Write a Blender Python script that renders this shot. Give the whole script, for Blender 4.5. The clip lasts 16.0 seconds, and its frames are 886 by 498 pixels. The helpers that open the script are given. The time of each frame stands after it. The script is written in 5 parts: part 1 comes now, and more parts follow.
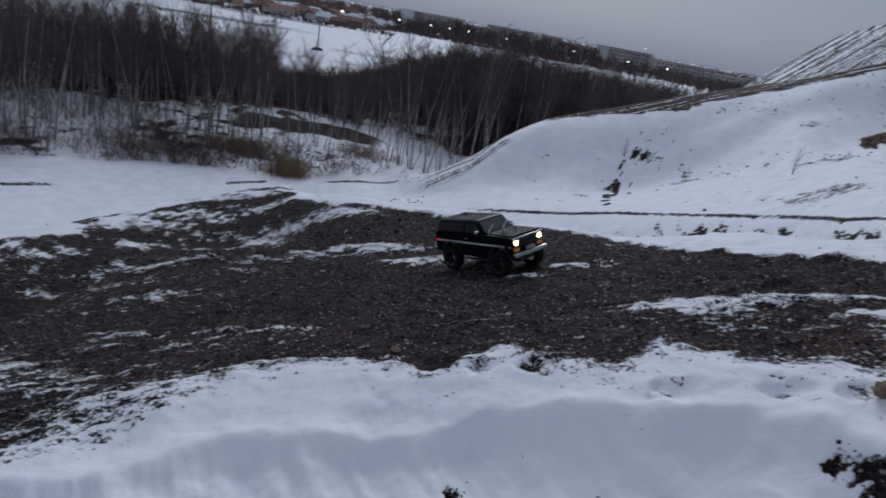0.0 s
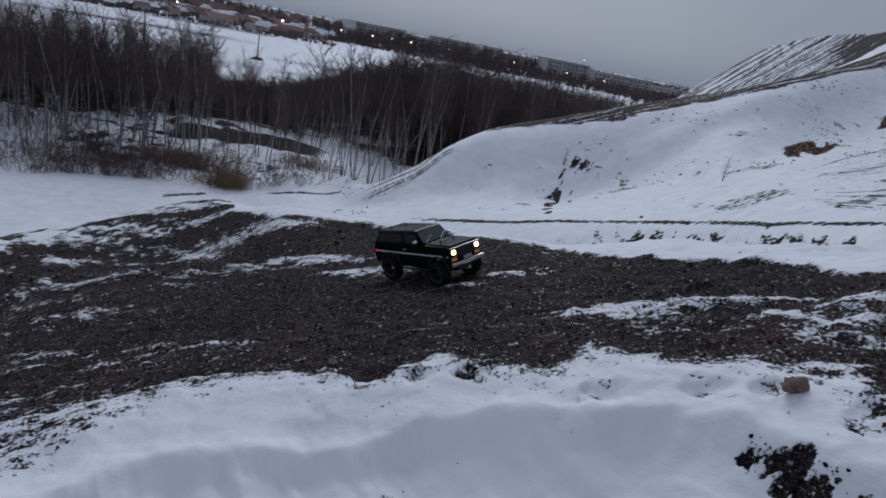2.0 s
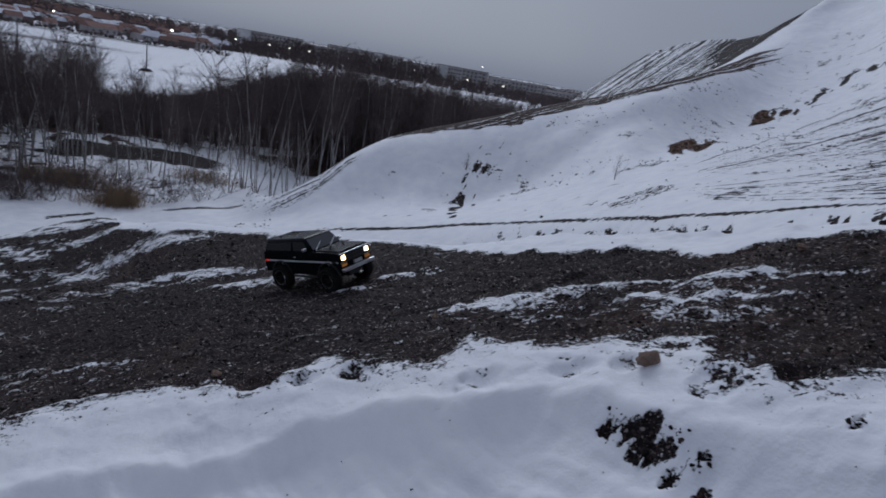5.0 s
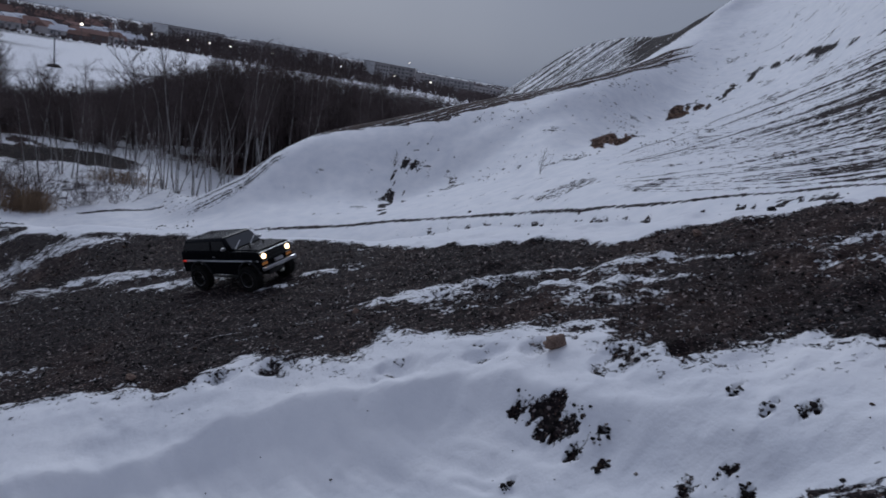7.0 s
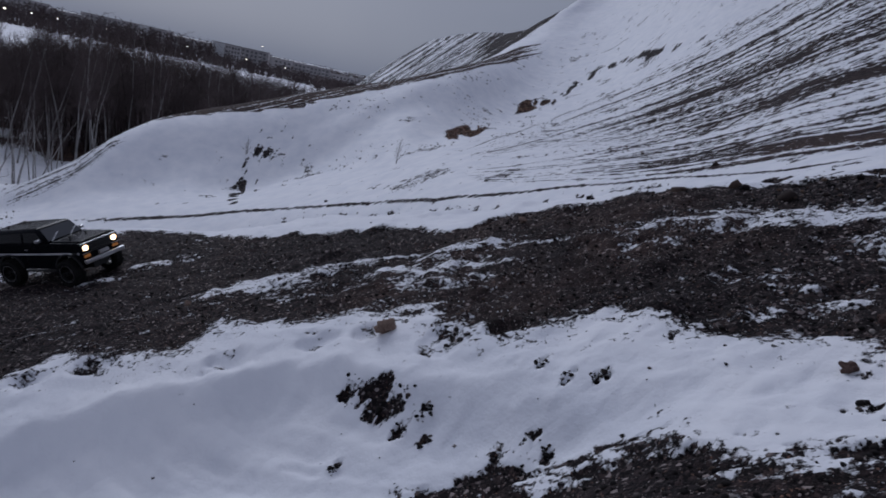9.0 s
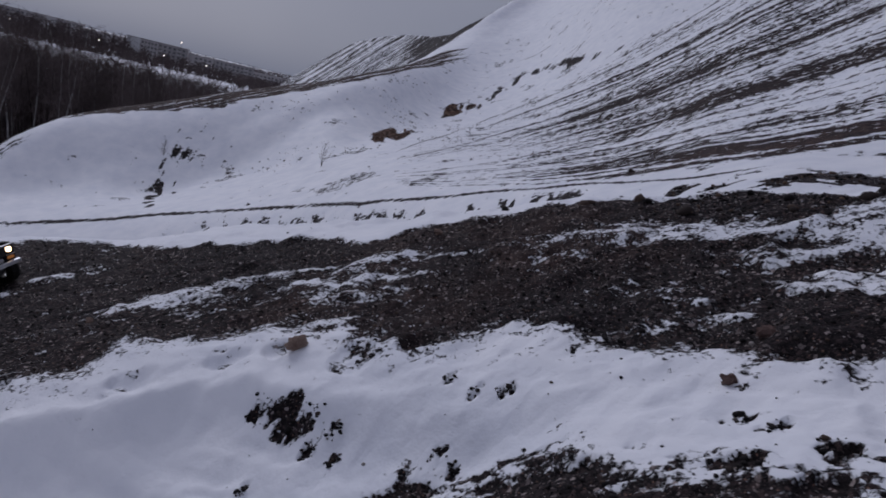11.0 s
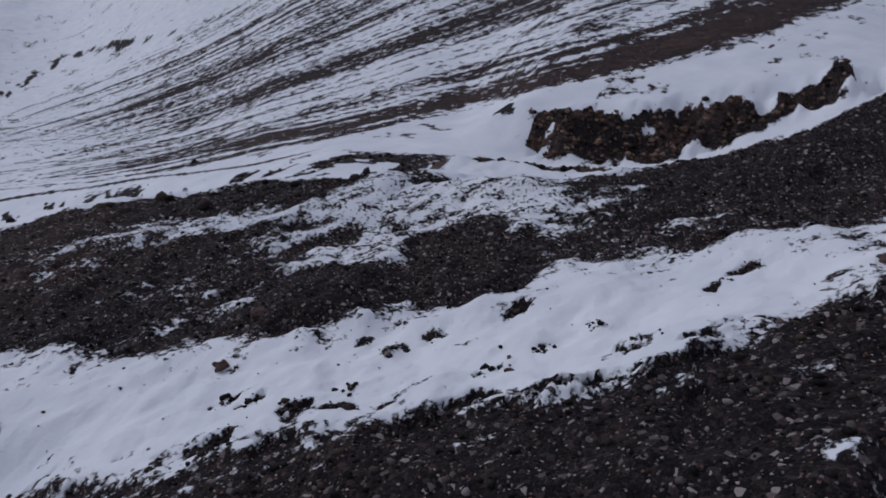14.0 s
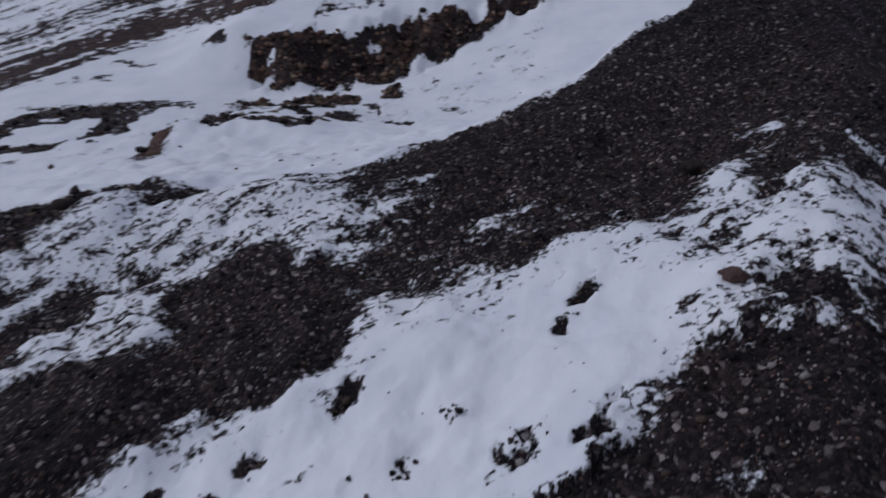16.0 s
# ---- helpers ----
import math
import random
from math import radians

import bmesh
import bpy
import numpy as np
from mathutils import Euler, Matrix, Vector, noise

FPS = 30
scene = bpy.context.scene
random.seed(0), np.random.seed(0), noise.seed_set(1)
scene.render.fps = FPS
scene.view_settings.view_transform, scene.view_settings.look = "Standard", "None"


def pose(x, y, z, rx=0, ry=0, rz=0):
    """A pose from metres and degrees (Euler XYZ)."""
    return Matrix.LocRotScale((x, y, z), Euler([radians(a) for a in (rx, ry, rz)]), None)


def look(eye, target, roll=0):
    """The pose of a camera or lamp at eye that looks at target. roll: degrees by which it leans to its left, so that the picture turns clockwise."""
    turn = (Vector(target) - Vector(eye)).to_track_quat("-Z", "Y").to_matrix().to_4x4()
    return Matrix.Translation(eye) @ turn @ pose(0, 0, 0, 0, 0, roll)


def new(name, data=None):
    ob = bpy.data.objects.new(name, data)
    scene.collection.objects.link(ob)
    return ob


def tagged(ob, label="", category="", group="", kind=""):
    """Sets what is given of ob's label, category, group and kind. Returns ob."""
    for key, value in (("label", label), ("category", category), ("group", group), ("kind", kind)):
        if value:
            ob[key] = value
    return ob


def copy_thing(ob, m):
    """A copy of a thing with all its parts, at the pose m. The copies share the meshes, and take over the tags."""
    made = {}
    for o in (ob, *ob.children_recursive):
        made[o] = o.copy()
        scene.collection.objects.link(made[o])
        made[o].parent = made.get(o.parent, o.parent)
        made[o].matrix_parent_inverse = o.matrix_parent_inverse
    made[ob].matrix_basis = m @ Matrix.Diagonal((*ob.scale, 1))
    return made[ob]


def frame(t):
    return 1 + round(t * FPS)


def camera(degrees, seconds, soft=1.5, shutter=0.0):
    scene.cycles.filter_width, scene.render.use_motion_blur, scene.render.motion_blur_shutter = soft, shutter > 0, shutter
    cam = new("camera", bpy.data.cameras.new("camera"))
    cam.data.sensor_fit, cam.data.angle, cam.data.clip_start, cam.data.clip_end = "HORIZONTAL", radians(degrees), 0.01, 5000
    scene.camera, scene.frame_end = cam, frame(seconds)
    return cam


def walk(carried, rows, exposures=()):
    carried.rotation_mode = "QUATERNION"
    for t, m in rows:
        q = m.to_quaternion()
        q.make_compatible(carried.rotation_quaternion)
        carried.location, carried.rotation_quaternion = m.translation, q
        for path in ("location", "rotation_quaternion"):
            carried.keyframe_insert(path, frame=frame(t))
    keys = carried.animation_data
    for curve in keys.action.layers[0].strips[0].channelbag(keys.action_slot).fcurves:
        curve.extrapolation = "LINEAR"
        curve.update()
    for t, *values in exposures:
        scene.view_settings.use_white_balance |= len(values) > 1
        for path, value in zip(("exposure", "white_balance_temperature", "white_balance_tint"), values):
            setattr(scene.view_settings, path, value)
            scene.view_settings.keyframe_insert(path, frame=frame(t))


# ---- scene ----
cam = camera(68.2, 16.0, soft=1.7, shutter=0.55)
PATH = [
    (0, (0.173, 0.224, 0.832), (0.284, 2.108, 0.17), 10.4),
    (0.5, (0.193, 0.215, 0.837), (0.409, 2.094, 0.185), 11.4),
    (1, (0.19, 0.212, 0.841), (0.42, 2.089, 0.19), 11.5),
    (1.5, (0.195, 0.206, 0.847), (0.439, 2.088, 0.214), 11.2),
    (2, (0.203, 0.203, 0.847), (0.472, 2.09, 0.242), 10.9),
    (2.5, (0.211, 0.199, 0.844), (0.507, 2.084, 0.243), 10.8),
    (3, (0.222, 0.189, 0.847), (0.531, 2.074, 0.254), 10.6),
    (3.5, (0.232, 0.181, 0.851), (0.579, 2.072, 0.298), 9.6),
    (4, (0.249, 0.172, 0.855), (0.652, 2.053, 0.306), 9.8),
    (4.5, (0.271, 0.164, 0.853), (0.73, 2.033, 0.308), 9.8),
    (5, (0.286, 0.144, 0.856), (0.818, 1.996, 0.32), 10.1),
    (7.5, (0.331, 0.074, 0.868), (1.138, 1.834, 0.366), 10.7),
    (8, (0.347, 0.051, 0.87), (1.266, 1.758, 0.38), 11.6),
    (8.5, (0.359, 0.03, 0.876), (1.402, 1.669, 0.402), 11.9),
    (9, (0.37, 0.029, 0.883), (1.477, 1.63, 0.423), 12.4),
    (11.5, (0.401, -0.008, 0.935), (1.741, 1.42, 0.528), 13.8),
    (12, (0.412, -0.034, 0.942), (1.839, 1.308, 0.536), 14.4),
    (12.5, (0.422, -0.085, 0.953), (2.022, 1.071, 0.631), 14.6),
    (13, (0.426, -0.126, 0.965), (2.227, 0.722, 0.764), 13.6),
    (13.5, (0.439, -0.17, 0.982), (2.33, 0.465, 0.83), 11.8),
    (14, (0.46, -0.167, 0.993), (2.387, 0.333, 0.804), 10.4),
    (14.5, (0.495, -0.113, 1.031), (2.43, 0.327, 0.784), 8.2),
    (15, (0.539, -0.037, 1.167), (2.503, 0.123, 0.825), 3.6),
    (15.5, (0.648, -0.017, 1.167), (2.611, -0.106, 0.795), 2.6),
    (16, (0.74, -0.01, 1.197), (2.684, -0.304, 0.831), 2.9),
]
EXPOSURES = [(0.0, -0.3, 6400, 8), (3.0, -0.37, 6350, 9), (8.0, -0.58, 6250, 12), (12.5, -0.62, 6570, 19), (14.5, -0.45, 6400, 13), (16.0, -0.52, 6380, 14)]
walk(cam, [(t, look(eye, target, roll)) for t, eye, target, roll in PATH], EXPOSURES)

# ---- sky and sun: an overcast winter dusk ----
world = bpy.data.worlds.new("overcast_sky")
scene.world = world
world.use_nodes = True
wn, wl = world.node_tree.nodes, world.node_tree.links
sky = wn.new("ShaderNodeTexSky")
sky.sky_type, sky.sun_disc = "NISHITA", False
sky.sun_elevation, sky.sun_rotation = radians(35), radians(4)
sky.air_density, sky.dust_density, sky.ozone_density = 1.0, 3.0, 2.0
grey = wn.new("ShaderNodeHueSaturation")
grey.inputs["Saturation"].default_value = 0.25
cloud = wn.new("ShaderNodeTexNoise")
cloud.inputs["Scale"].default_value, cloud.inputs["Detail"].default_value = 2.2, 5.0
cloud_ramp = wn.new("ShaderNodeValToRGB")
cloud_ramp.color_ramp.elements[0].position, cloud_ramp.color_ramp.elements[0].color = 0.3, (2.3, 2.65, 3.7, 1)
cloud_ramp.color_ramp.elements[1].position, cloud_ramp.color_ramp.elements[1].color = 0.75, (2.95, 3.3, 4.3, 1)
veil = wn.new("ShaderNodeMixRGB")
veil.inputs["Fac"].default_value = 0.85
wl.new(sky.outputs["Color"], grey.inputs["Color"])
wl.new(cloud.outputs["Fac"], cloud_ramp.inputs["Fac"])
wl.new(grey.outputs["Color"], veil.inputs["Color1"])
wl.new(cloud_ramp.outputs["Color"], veil.inputs["Color2"])
# an overcast sky is brightest overhead
where = wn.new("ShaderNodeSeparateXYZ")
wl.new(wn.new("ShaderNodeTexCoord").outputs["Generated"], where.inputs[0])
low_sky = wn.new("ShaderNodeValToRGB")
low_sky.color_ramp.elements[0].position, low_sky.color_ramp.elements[0].color = 0.0, (0.9, 0.93, 0.94, 1)
low_sky.color_ramp.elements[1].position, low_sky.color_ramp.elements[1].color = 0.6, (1.22, 1.2, 1.2, 1)
glow = wn.new("ShaderNodeMixRGB")
glow.blend_type, glow.inputs["Fac"].default_value = "MULTIPLY", 1.0
wl.new(where.outputs["Z"], low_sky.inputs["Fac"])
wl.new(veil.outputs["Color"], glow.inputs["Color1"])
wl.new(low_sky.outputs["Color"], glow.inputs["Color2"])
wl.new(glow.outputs["Color"], wn["Background"].inputs["Color"])
wn["Background"].inputs["Strength"].default_value = 0.1

sun = new("sun", bpy.data.lights.new("sun", "SUN"))
sun.data.energy, sun.data.angle, sun.data.color = 1.25, radians(28), (0.84, 0.9, 1.0)
sun.matrix_world = look((3, 38, 27), (0, 0, 0))


# ---- small numeric helpers ----
def smooth(a, b, x):
    t = np.clip((np.asarray(x, float) - a) / (b - a), 0, 1)
    return t * t * (3 - 2 * t)


def lattice(ix, iy, seed):
    h = (ix * 374761393 + iy * 668265263 + seed * 974634777) & 0xFFFFFFFF
    h = ((h ^ (h >> 13)) * 1274126177) & 0xFFFFFFFF
    return ((h ^ (h >> 16)) & 0xFFFF) / 65535.0


def noise2(x, y, seed=0):
    """Smooth value noise, -1 to 1, on arrays."""
    x, y = np.asarray(x, float), np.asarray(y, float)
    ix, iy = np.floor(x).astype(np.int64), np.floor(y).astype(np.int64)
    fx, fy = x - ix, y - iy
    fx, fy = fx * fx * fx * (fx * (fx * 6 - 15) + 10), fy * fy * fy * (fy * (fy * 6 - 15) + 10)
    a, b = lattice(ix, iy, seed), lattice(ix + 1, iy, seed)
    c, d = lattice(ix, iy + 1, seed), lattice(ix + 1, iy + 1, seed)
    return 2 * ((a * (1 - fx) + b * fx) * (1 - fy) + (c * (1 - fx) + d * fx) * fy) - 1


def fbm(x, y, seed=0, octaves=4):
    total, amp = 0, 0.5
    for k in range(octaves):
        total, amp = total + amp * noise2(x * 2 ** k, y * 2 ** k, seed + 17 * k), amp * 0.5
    return total


def line_distance(x, y, line):
    """Distance to a polyline, signed: plus on the left of its way."""
    best, sign = np.full(np.shape(x), 1e9), np.ones(np.shape(x))
    for (ax, ay), (bx, by) in zip(line[:-1], line[1:]):
        ux, uy = bx - ax, by - ay
        t = np.clip(((x - ax) * ux + (y - ay) * uy) / (ux * ux + uy * uy), 0, 1)
        dx, dy = x - ax - t * ux, y - ay - t * uy
        d = np.hypot(dx, dy)
        side = np.sign(ux * dy - uy * dx)
        near = d < best
        best, sign = np.where(near, d, best), np.where(near, side, sign)
    return best * sign


# ---- the lie of the land ----
# The spoil heap's bench falls gently to the north-west; round it, by compass bearing from the middle of the path:
# bearing (degrees clockwise from north), distance and height of the bench's rim, the gully behind it,
# the foot of the far slope, its middle, its crest, the dale and the ground behind and the distance.
MIDDLE = (0.4, 0.05)
BENCH = (0.5744, -0.0566, -0.6674, 0.0958, 0.261, 0.1822, 0.0061, -0.0345, -0.0475, -0.0215)
RIM = [(-180, 4, -0.3), (-90, 4.2, -1.2), (-50, 5.2, -1.38), (-34, 5.67, -1.31), (-29.6, 6.06, -1.32), (-24.2, 6.55, -1.34), (-20.4, 7.04, -1.37),
       (-16.9, 7.03, -1.25), (-14.2, 6.82, -1.125), (-11.1, 5.81, -0.9), (-8.9, 5.2, -0.68), (-0.4, 4.47, -0.44), (5.3, 4.04, -0.31), (10, 3.85, -0.22),
       (13.6, 3.69, -0.16), (18.2, 3.0, 0.06), (23.5, 2.58, 0.19), (31.3, 2.42, 0.33), (37.2, 2.35, 0.44), (45.9, 2.34, 0.6), (52.8, 2.35, 0.73),
       (64.5, 2.25, 0.89), (75.3, 2.16, 1.0), (89, 1.98, 1.06), (97, 2.06, 1.14), (103, 2.14, 1.22), (107, 2.22, 1.31),
       (110.6, 2.41, 1.46), (114.7, 2.56, 1.58), (120, 2.9, 1.8), (130, 3.3, 1.95), (180, 4, -0.3)]
GULLY = [(-180, 8, -1.5), (-60, 12, -4.5), (-34, 12, -4.6), (-20, 13, -4.6), (-9, 13, -4.6), (-2, 14, -5.0), (5, 14, -5.0), (14, 13.5, -4.6), (24, 12, -3.6),
         (33, 9.8, -2.3), (38, 8.8, -1.7), (46, 7.3, -0.8), (52, 6.2, -0.1), (60, 5, 0.55), (65, 4.3, 0.75), (75, 4.5, 0.95), (89, 4.8, 1.1), (102, 4.8, 1.25), (115, 5, 1.6), (130, 6, 2.2), (180, 8, -1.5)]
FOOT = [(-180, 16, -4), (-60, 20, -6.6), (-34, 19, -6.6), (-10, 20, -6.6), (-3, 21, -5.2), (4, 20, -4.7), (10, 19, -4.1), (17, 18, -3.3), (24, 16, -2.4),
        (29, 14.5, -1.75), (33, 13, -1.2), (38, 12, -0.75), (44, 11, -0.2), (52, 9.5, 0.42), (60, 8, 0.85), (66, 7.5, 1.2), (75, 7, 1.35), (80, 7, 1.42), (84, 7.05, 1.45),
        (90, 7.05, 1.58), (95, 7.1, 1.73), (100, 7.2, 2.05), (105, 7.5, 2.5), (115, 8, 2.9), (130, 8, 2.8), (180, 16, -4)]
SLOPE = [(-180, 30, -6.5), (-60, 30, -6.7), (-10, 30, -6.7), (-3, 24, -5.9), (4, 22, -4.5), (10, 22.5, -4.1), (17, 22.6, -3.7), (22, 23, -2.8),
         (29, 19.8, -1.46), (33, 23.9, -0.6), (39, 28, 0.3), (44, 24, 0.6), (51, 17.4, 0.8), (60, 14, 2.1), (70, 11, 2.3), (77, 9, 1.95), (81, 7.55, 1.86), (84, 7.4, 1.93), (90, 7.4, 2.14), (98, 7.5, 2.47), (105, 7.85, 2.83),
         (115, 9, 3.3), (130, 10, 4), (180, 30, -6.5)]
CREST = [(-180, 45, -6.8), (-10, 45, -6.8), (-4, 32, -6.6), (-2.5, 25, -6.0), (0, 23.7, -5.0), (4, 24.5, -4.0), (6.3, 25, -3.0), (9.9, 26.4, -2.1), (17, 28, -1.04), (24, 30, 0.19),
         (28.3, 32, 0.98), (33, 34, 2.2), (36, 38, 3.3), (39, 44, 4.8), (41, 50, 6.8), (44, 58, 10.5), (51, 45, 12.5), (60, 35, 11), (70, 25, 8.5), (84, 20, 7.5),
         (101, 20, 8), (130, 20, 8), (180, 45, -6.8)]
DALE = [(-180, 52, -7.4), (-10, 52, -7.3), (-4, 44, -7.3), (0, 33, -7.1), (4, 34, -7.2), (10, 35, -6.9), (17, 34.5, -3.9), (21, 35.6, -2.9), (24, 36, -1.4), (28, 38.4, 0.2), (33, 43, 2.1), (36, 46.5, 4.4),
        (39, 50, 6.4), (41, 53.5, 8.3), (44, 66.5, 13.2), (51, 57.5, 16.2), (60, 47.5, 15), (84, 32.5, 11.2), (130, 32.5, 11), (180, 52, -7.4)]
BEHIND = [(-180, 60, -8), (-4, 60, -8.1), (4, 60, -8.1), (10, 52, -7.6), (17, 41, -6.8), (21, 42, -5.5), (24, 42, -3), (28, 45, -0.5), (33, 52, 2.0), (34.3, 55, 3.7),
          (36.3, 55, 5.9), (39.8, 56, 8.8), (41, 57, 9.9), (44, 75, 16), (51, 70, 20), (60, 60, 19), (84, 45, 15), (130, 45, 14), (180, 60, -8)]
DISTANT = [(-180, 92, -15), (18, 92, -15), (22, 90, -7), (24, 85, -0.9), (27.5, 85, 3.4), (30, 85, 6.7), (32.3, 85, 8.0), (34.8, 85, 8.8), (39, 88, 9.5), (44, 100, 18),
           (60, 100, 22), (84, 100, 20), (130, 100, 16), (180, 92, -15)]
FAR_OUT = [(-180, 150, -15), (20, 150, -15), (30, 170, -14), (60, 260, -14), (130, 260, -14), (180, 150, -15)]

BEARINGS = np.arange(-180, 180.01, 0.25)
RADII = np.concatenate([np.linspace(0, 0.45, 6)[:-1], np.geomspace(0.45, 900, 640)])


def along(rows, spread=1.2):
    """A rim's distance and height at every bearing, a little smoothed."""
    rows = np.array(rows, float)
    kernel = np.exp(-0.5 * (np.arange(-12, 13) * 0.25 / spread) ** 2)
    kernel /= kernel.sum()
    out = []
    for k in (1, 2):
        v = np.interp(BEARINGS, rows[:, 0], rows[:, k])
        out.append(np.convolve(np.pad(v, 12, mode="wrap"), kernel, mode="valid"))
    return out


def bench_height(x, y):
    terms = (1, x, y, x * x, x * y, y * y, x ** 3, x * x * y, x * y * y, y ** 3)
    return sum(k * t for k, t in zip(BENCH, terms))


DRIFT_CREST = [(-2.2, 1.15), (-0.6, 1.37), (-0.42, 1.47), (-0.23, 1.56), (0.02, 1.57), (0.2, 1.56), (0.3, 1.545), (0.37, 1.575), (0.44, 1.605), (0.58, 1.59), (0.76, 1.52),
               (0.93, 1.44), (1.02, 1.35), (1.13, 1.18), (1.23, 1.0), (1.3, 0.75), (1.36, 0.45)]
BANK_TOP = [(-3, 1.75), (-0.5, 1.9), (0.07, 1.92), (0.6, 1.84), (1.0, 1.66), (1.25, 1.46), (1.46, 1.2), (1.54, 0.8), (1.5, 0.3), (1.45, -0.2)]


def near_height(x, y):
    """The bench, the snow bank and drift in front of it and the hollow where the path runs."""
    r = np.hypot(x - MIDDLE[0], y - MIDDLE[1])
    bearing = np.degrees(np.arctan2(x - MIDDLE[0], y - MIDDLE[1]))
    z = bench_height(x, y)
    fade = smooth(1.6, 1.25, x) * smooth(0.3, 0.75, y)
    bank = -line_distance(x, y, BANK_TOP)
    z = z - 0.12 * smooth(0.0, 0.45, bank) * fade
    lee = -line_distance(x, y, DRIFT_CREST) + 0.035 * fbm(x * 5, y * 5, 11, 3)
    lip = smooth(1.42, 1.15, x) * smooth(0.5, 0.9, y)
    z = z + lip * (0.022 * np.exp(-(np.abs(lee + 0.01) / 0.06) ** 1.3) - 0.038 * smooth(-0.01, 0.08, lee) - 0.045 * smooth(0.05, 0.27, lee)) - 0.22 * smooth(0.25, 1.0, lee) * fade
    seen = smooth(-85, -50, bearing) * smooth(150, 122, bearing)
    back = -0.05 - 0.12 * r
    z = np.where(seen > 0, np.clip(z, -3, 3), 0) * seen + back * (1 - seen)
    hollow = smooth(0.25, 0.8, r)
    return z * hollow + (-0.05) * (1 - hollow)


def sheet():
    rims = [along(v, 0.8 if v is RIM else 1.2) for v in (RIM, GULLY, FOOT, SLOPE, CREST, DALE, BEHIND, DISTANT, FAR_OUT)]
    heights = np.zeros((len(BEARINGS), len(RADII)))
    for i, b in enumerate(BEARINGS):
        s, c = math.sin(radians(b)), math.cos(radians(b))
        rim = rims[0][0][i]
        near = near_height(MIDDLE[0] + s * RADII, MIDDLE[1] + c * RADII)
        rr = [0.55 * rim, 0.75 * rim] + [v[0][i] for v in rims] + [300, 5000]
        zz = list(near_height(MIDDLE[0] + s * np.array(rr[:2]), MIDDLE[1] + c * np.array(rr[:2]))) + [v[1][i] for v in rims] + [-15, -15]
        rr, zz = np.array(rr), np.array(zz)
        step = np.diff(zz) / np.diff(rr)
        slope = np.zeros(len(rr))
        same = step[:-1] * step[1:] > 0
        slope[1:-1][same] = 2 * step[:-1][same] * step[1:][same] / (step[:-1][same] + step[1:][same])
        slope[0] = step[0]
        k = np.clip(np.searchsorted(rr, RADII) - 1, 0, len(rr) - 2)
        h = rr[k + 1] - rr[k]
        t = np.clip((RADII - rr[k]) / h, 0, 1)
        far = ((1 + 2 * t) * (1 - t) ** 2 * zz[k] + t * (1 - t) ** 2 * h * slope[k] + t * t * (3 - 2 * t) * zz[k + 1] + t * t * (t - 1) * h * slope[k + 1])
        mix = smooth(0.6 * rim, 0.75 * rim, RADII)
        heights[i] = near * (1 - mix) + far * mix
    return heights


HEIGHTS = sheet()


def broad_height(x, y):
    x, y = np.asarray(x, float), np.asarray(y, float)
    r = np.hypot(x - MIDDLE[0], y - MIDDLE[1])
    b = np.degrees(np.arctan2(x - MIDDLE[0], y - MIDDLE[1]))
    fi = np.clip((b + 180) / 0.25, 0, len(BEARINGS) - 1.001)
    fj = np.clip(np.interp(r, RADII, np.arange(len(RADII))), 0, len(RADII) - 1.001)
    i, j = fi.astype(int), fj.astype(int)
    u, v = fi - i, fj - j
    return (HEIGHTS[i, j] * (1 - u) + HEIGHTS[i + 1, j] * u) * (1 - v) + (HEIGHTS[i, j + 1] * (1 - u) + HEIGHTS[i + 1, j + 1] * u) * v


# ---- materials ----
def material(name, rough=0.8, metal=0.0):
    m = bpy.data.materials.new(name)
    m.use_nodes = True
    b = m.node_tree.nodes["Principled BSDF"]
    b.inputs["Roughness"].default_value, b.inputs["Metallic"].default_value = rough, metal
    if rough > 0.79:
        b.inputs["Specular IOR Level"].default_value = 0.12
    return m, m.node_tree.nodes, m.node_tree.links, b


def ramp_node(nodes, stops, interpolation="LINEAR"):
    n = nodes.new("ShaderNodeValToRGB")
    n.color_ramp.interpolation = interpolation
    e = n.color_ramp.elements
    while len(e) < len(stops):
        e.new(0.5)
    for k, (p, c) in enumerate(stops):
        e[k].position, e[k].color = p, (*c, 1) if len(c) == 3 else c
    return n


def noise_node(nodes, links, vector, scale, detail=4, rough=0.55):
    n = nodes.new("ShaderNodeTexNoise")
    n.inputs["Scale"].default_value, n.inputs["Detail"].default_value, n.inputs["Roughness"].default_value = scale, detail, rough
    links.new(vector, n.inputs["Vector"])
    return n


def math_node(nodes, links, kind, a, b=None, clamp=False):
    n = nodes.new("ShaderNodeMath")
    n.operation, n.use_clamp = kind, clamp
    for k, v in enumerate((a, b)):
        if v is None:
            continue
        if isinstance(v, (int, float)):
            n.inputs[k].default_value = v
        else:
            links.new(v, n.inputs[k])
    return n.outputs[0]


def mix_node(nodes, links, fac, a, b, kind="MIX"):
    n = nodes.new("ShaderNodeMixRGB")
    n.blend_type = kind
    for k, v in enumerate((fac, a, b)):
        if isinstance(v, (int, float)):
            n.inputs[k].default_value = v
        elif isinstance(v, tuple):
            n.inputs[k].default_value = (*v, 1)
        else:
            links.new(v, n.inputs[k])
    return n.outputs[0]


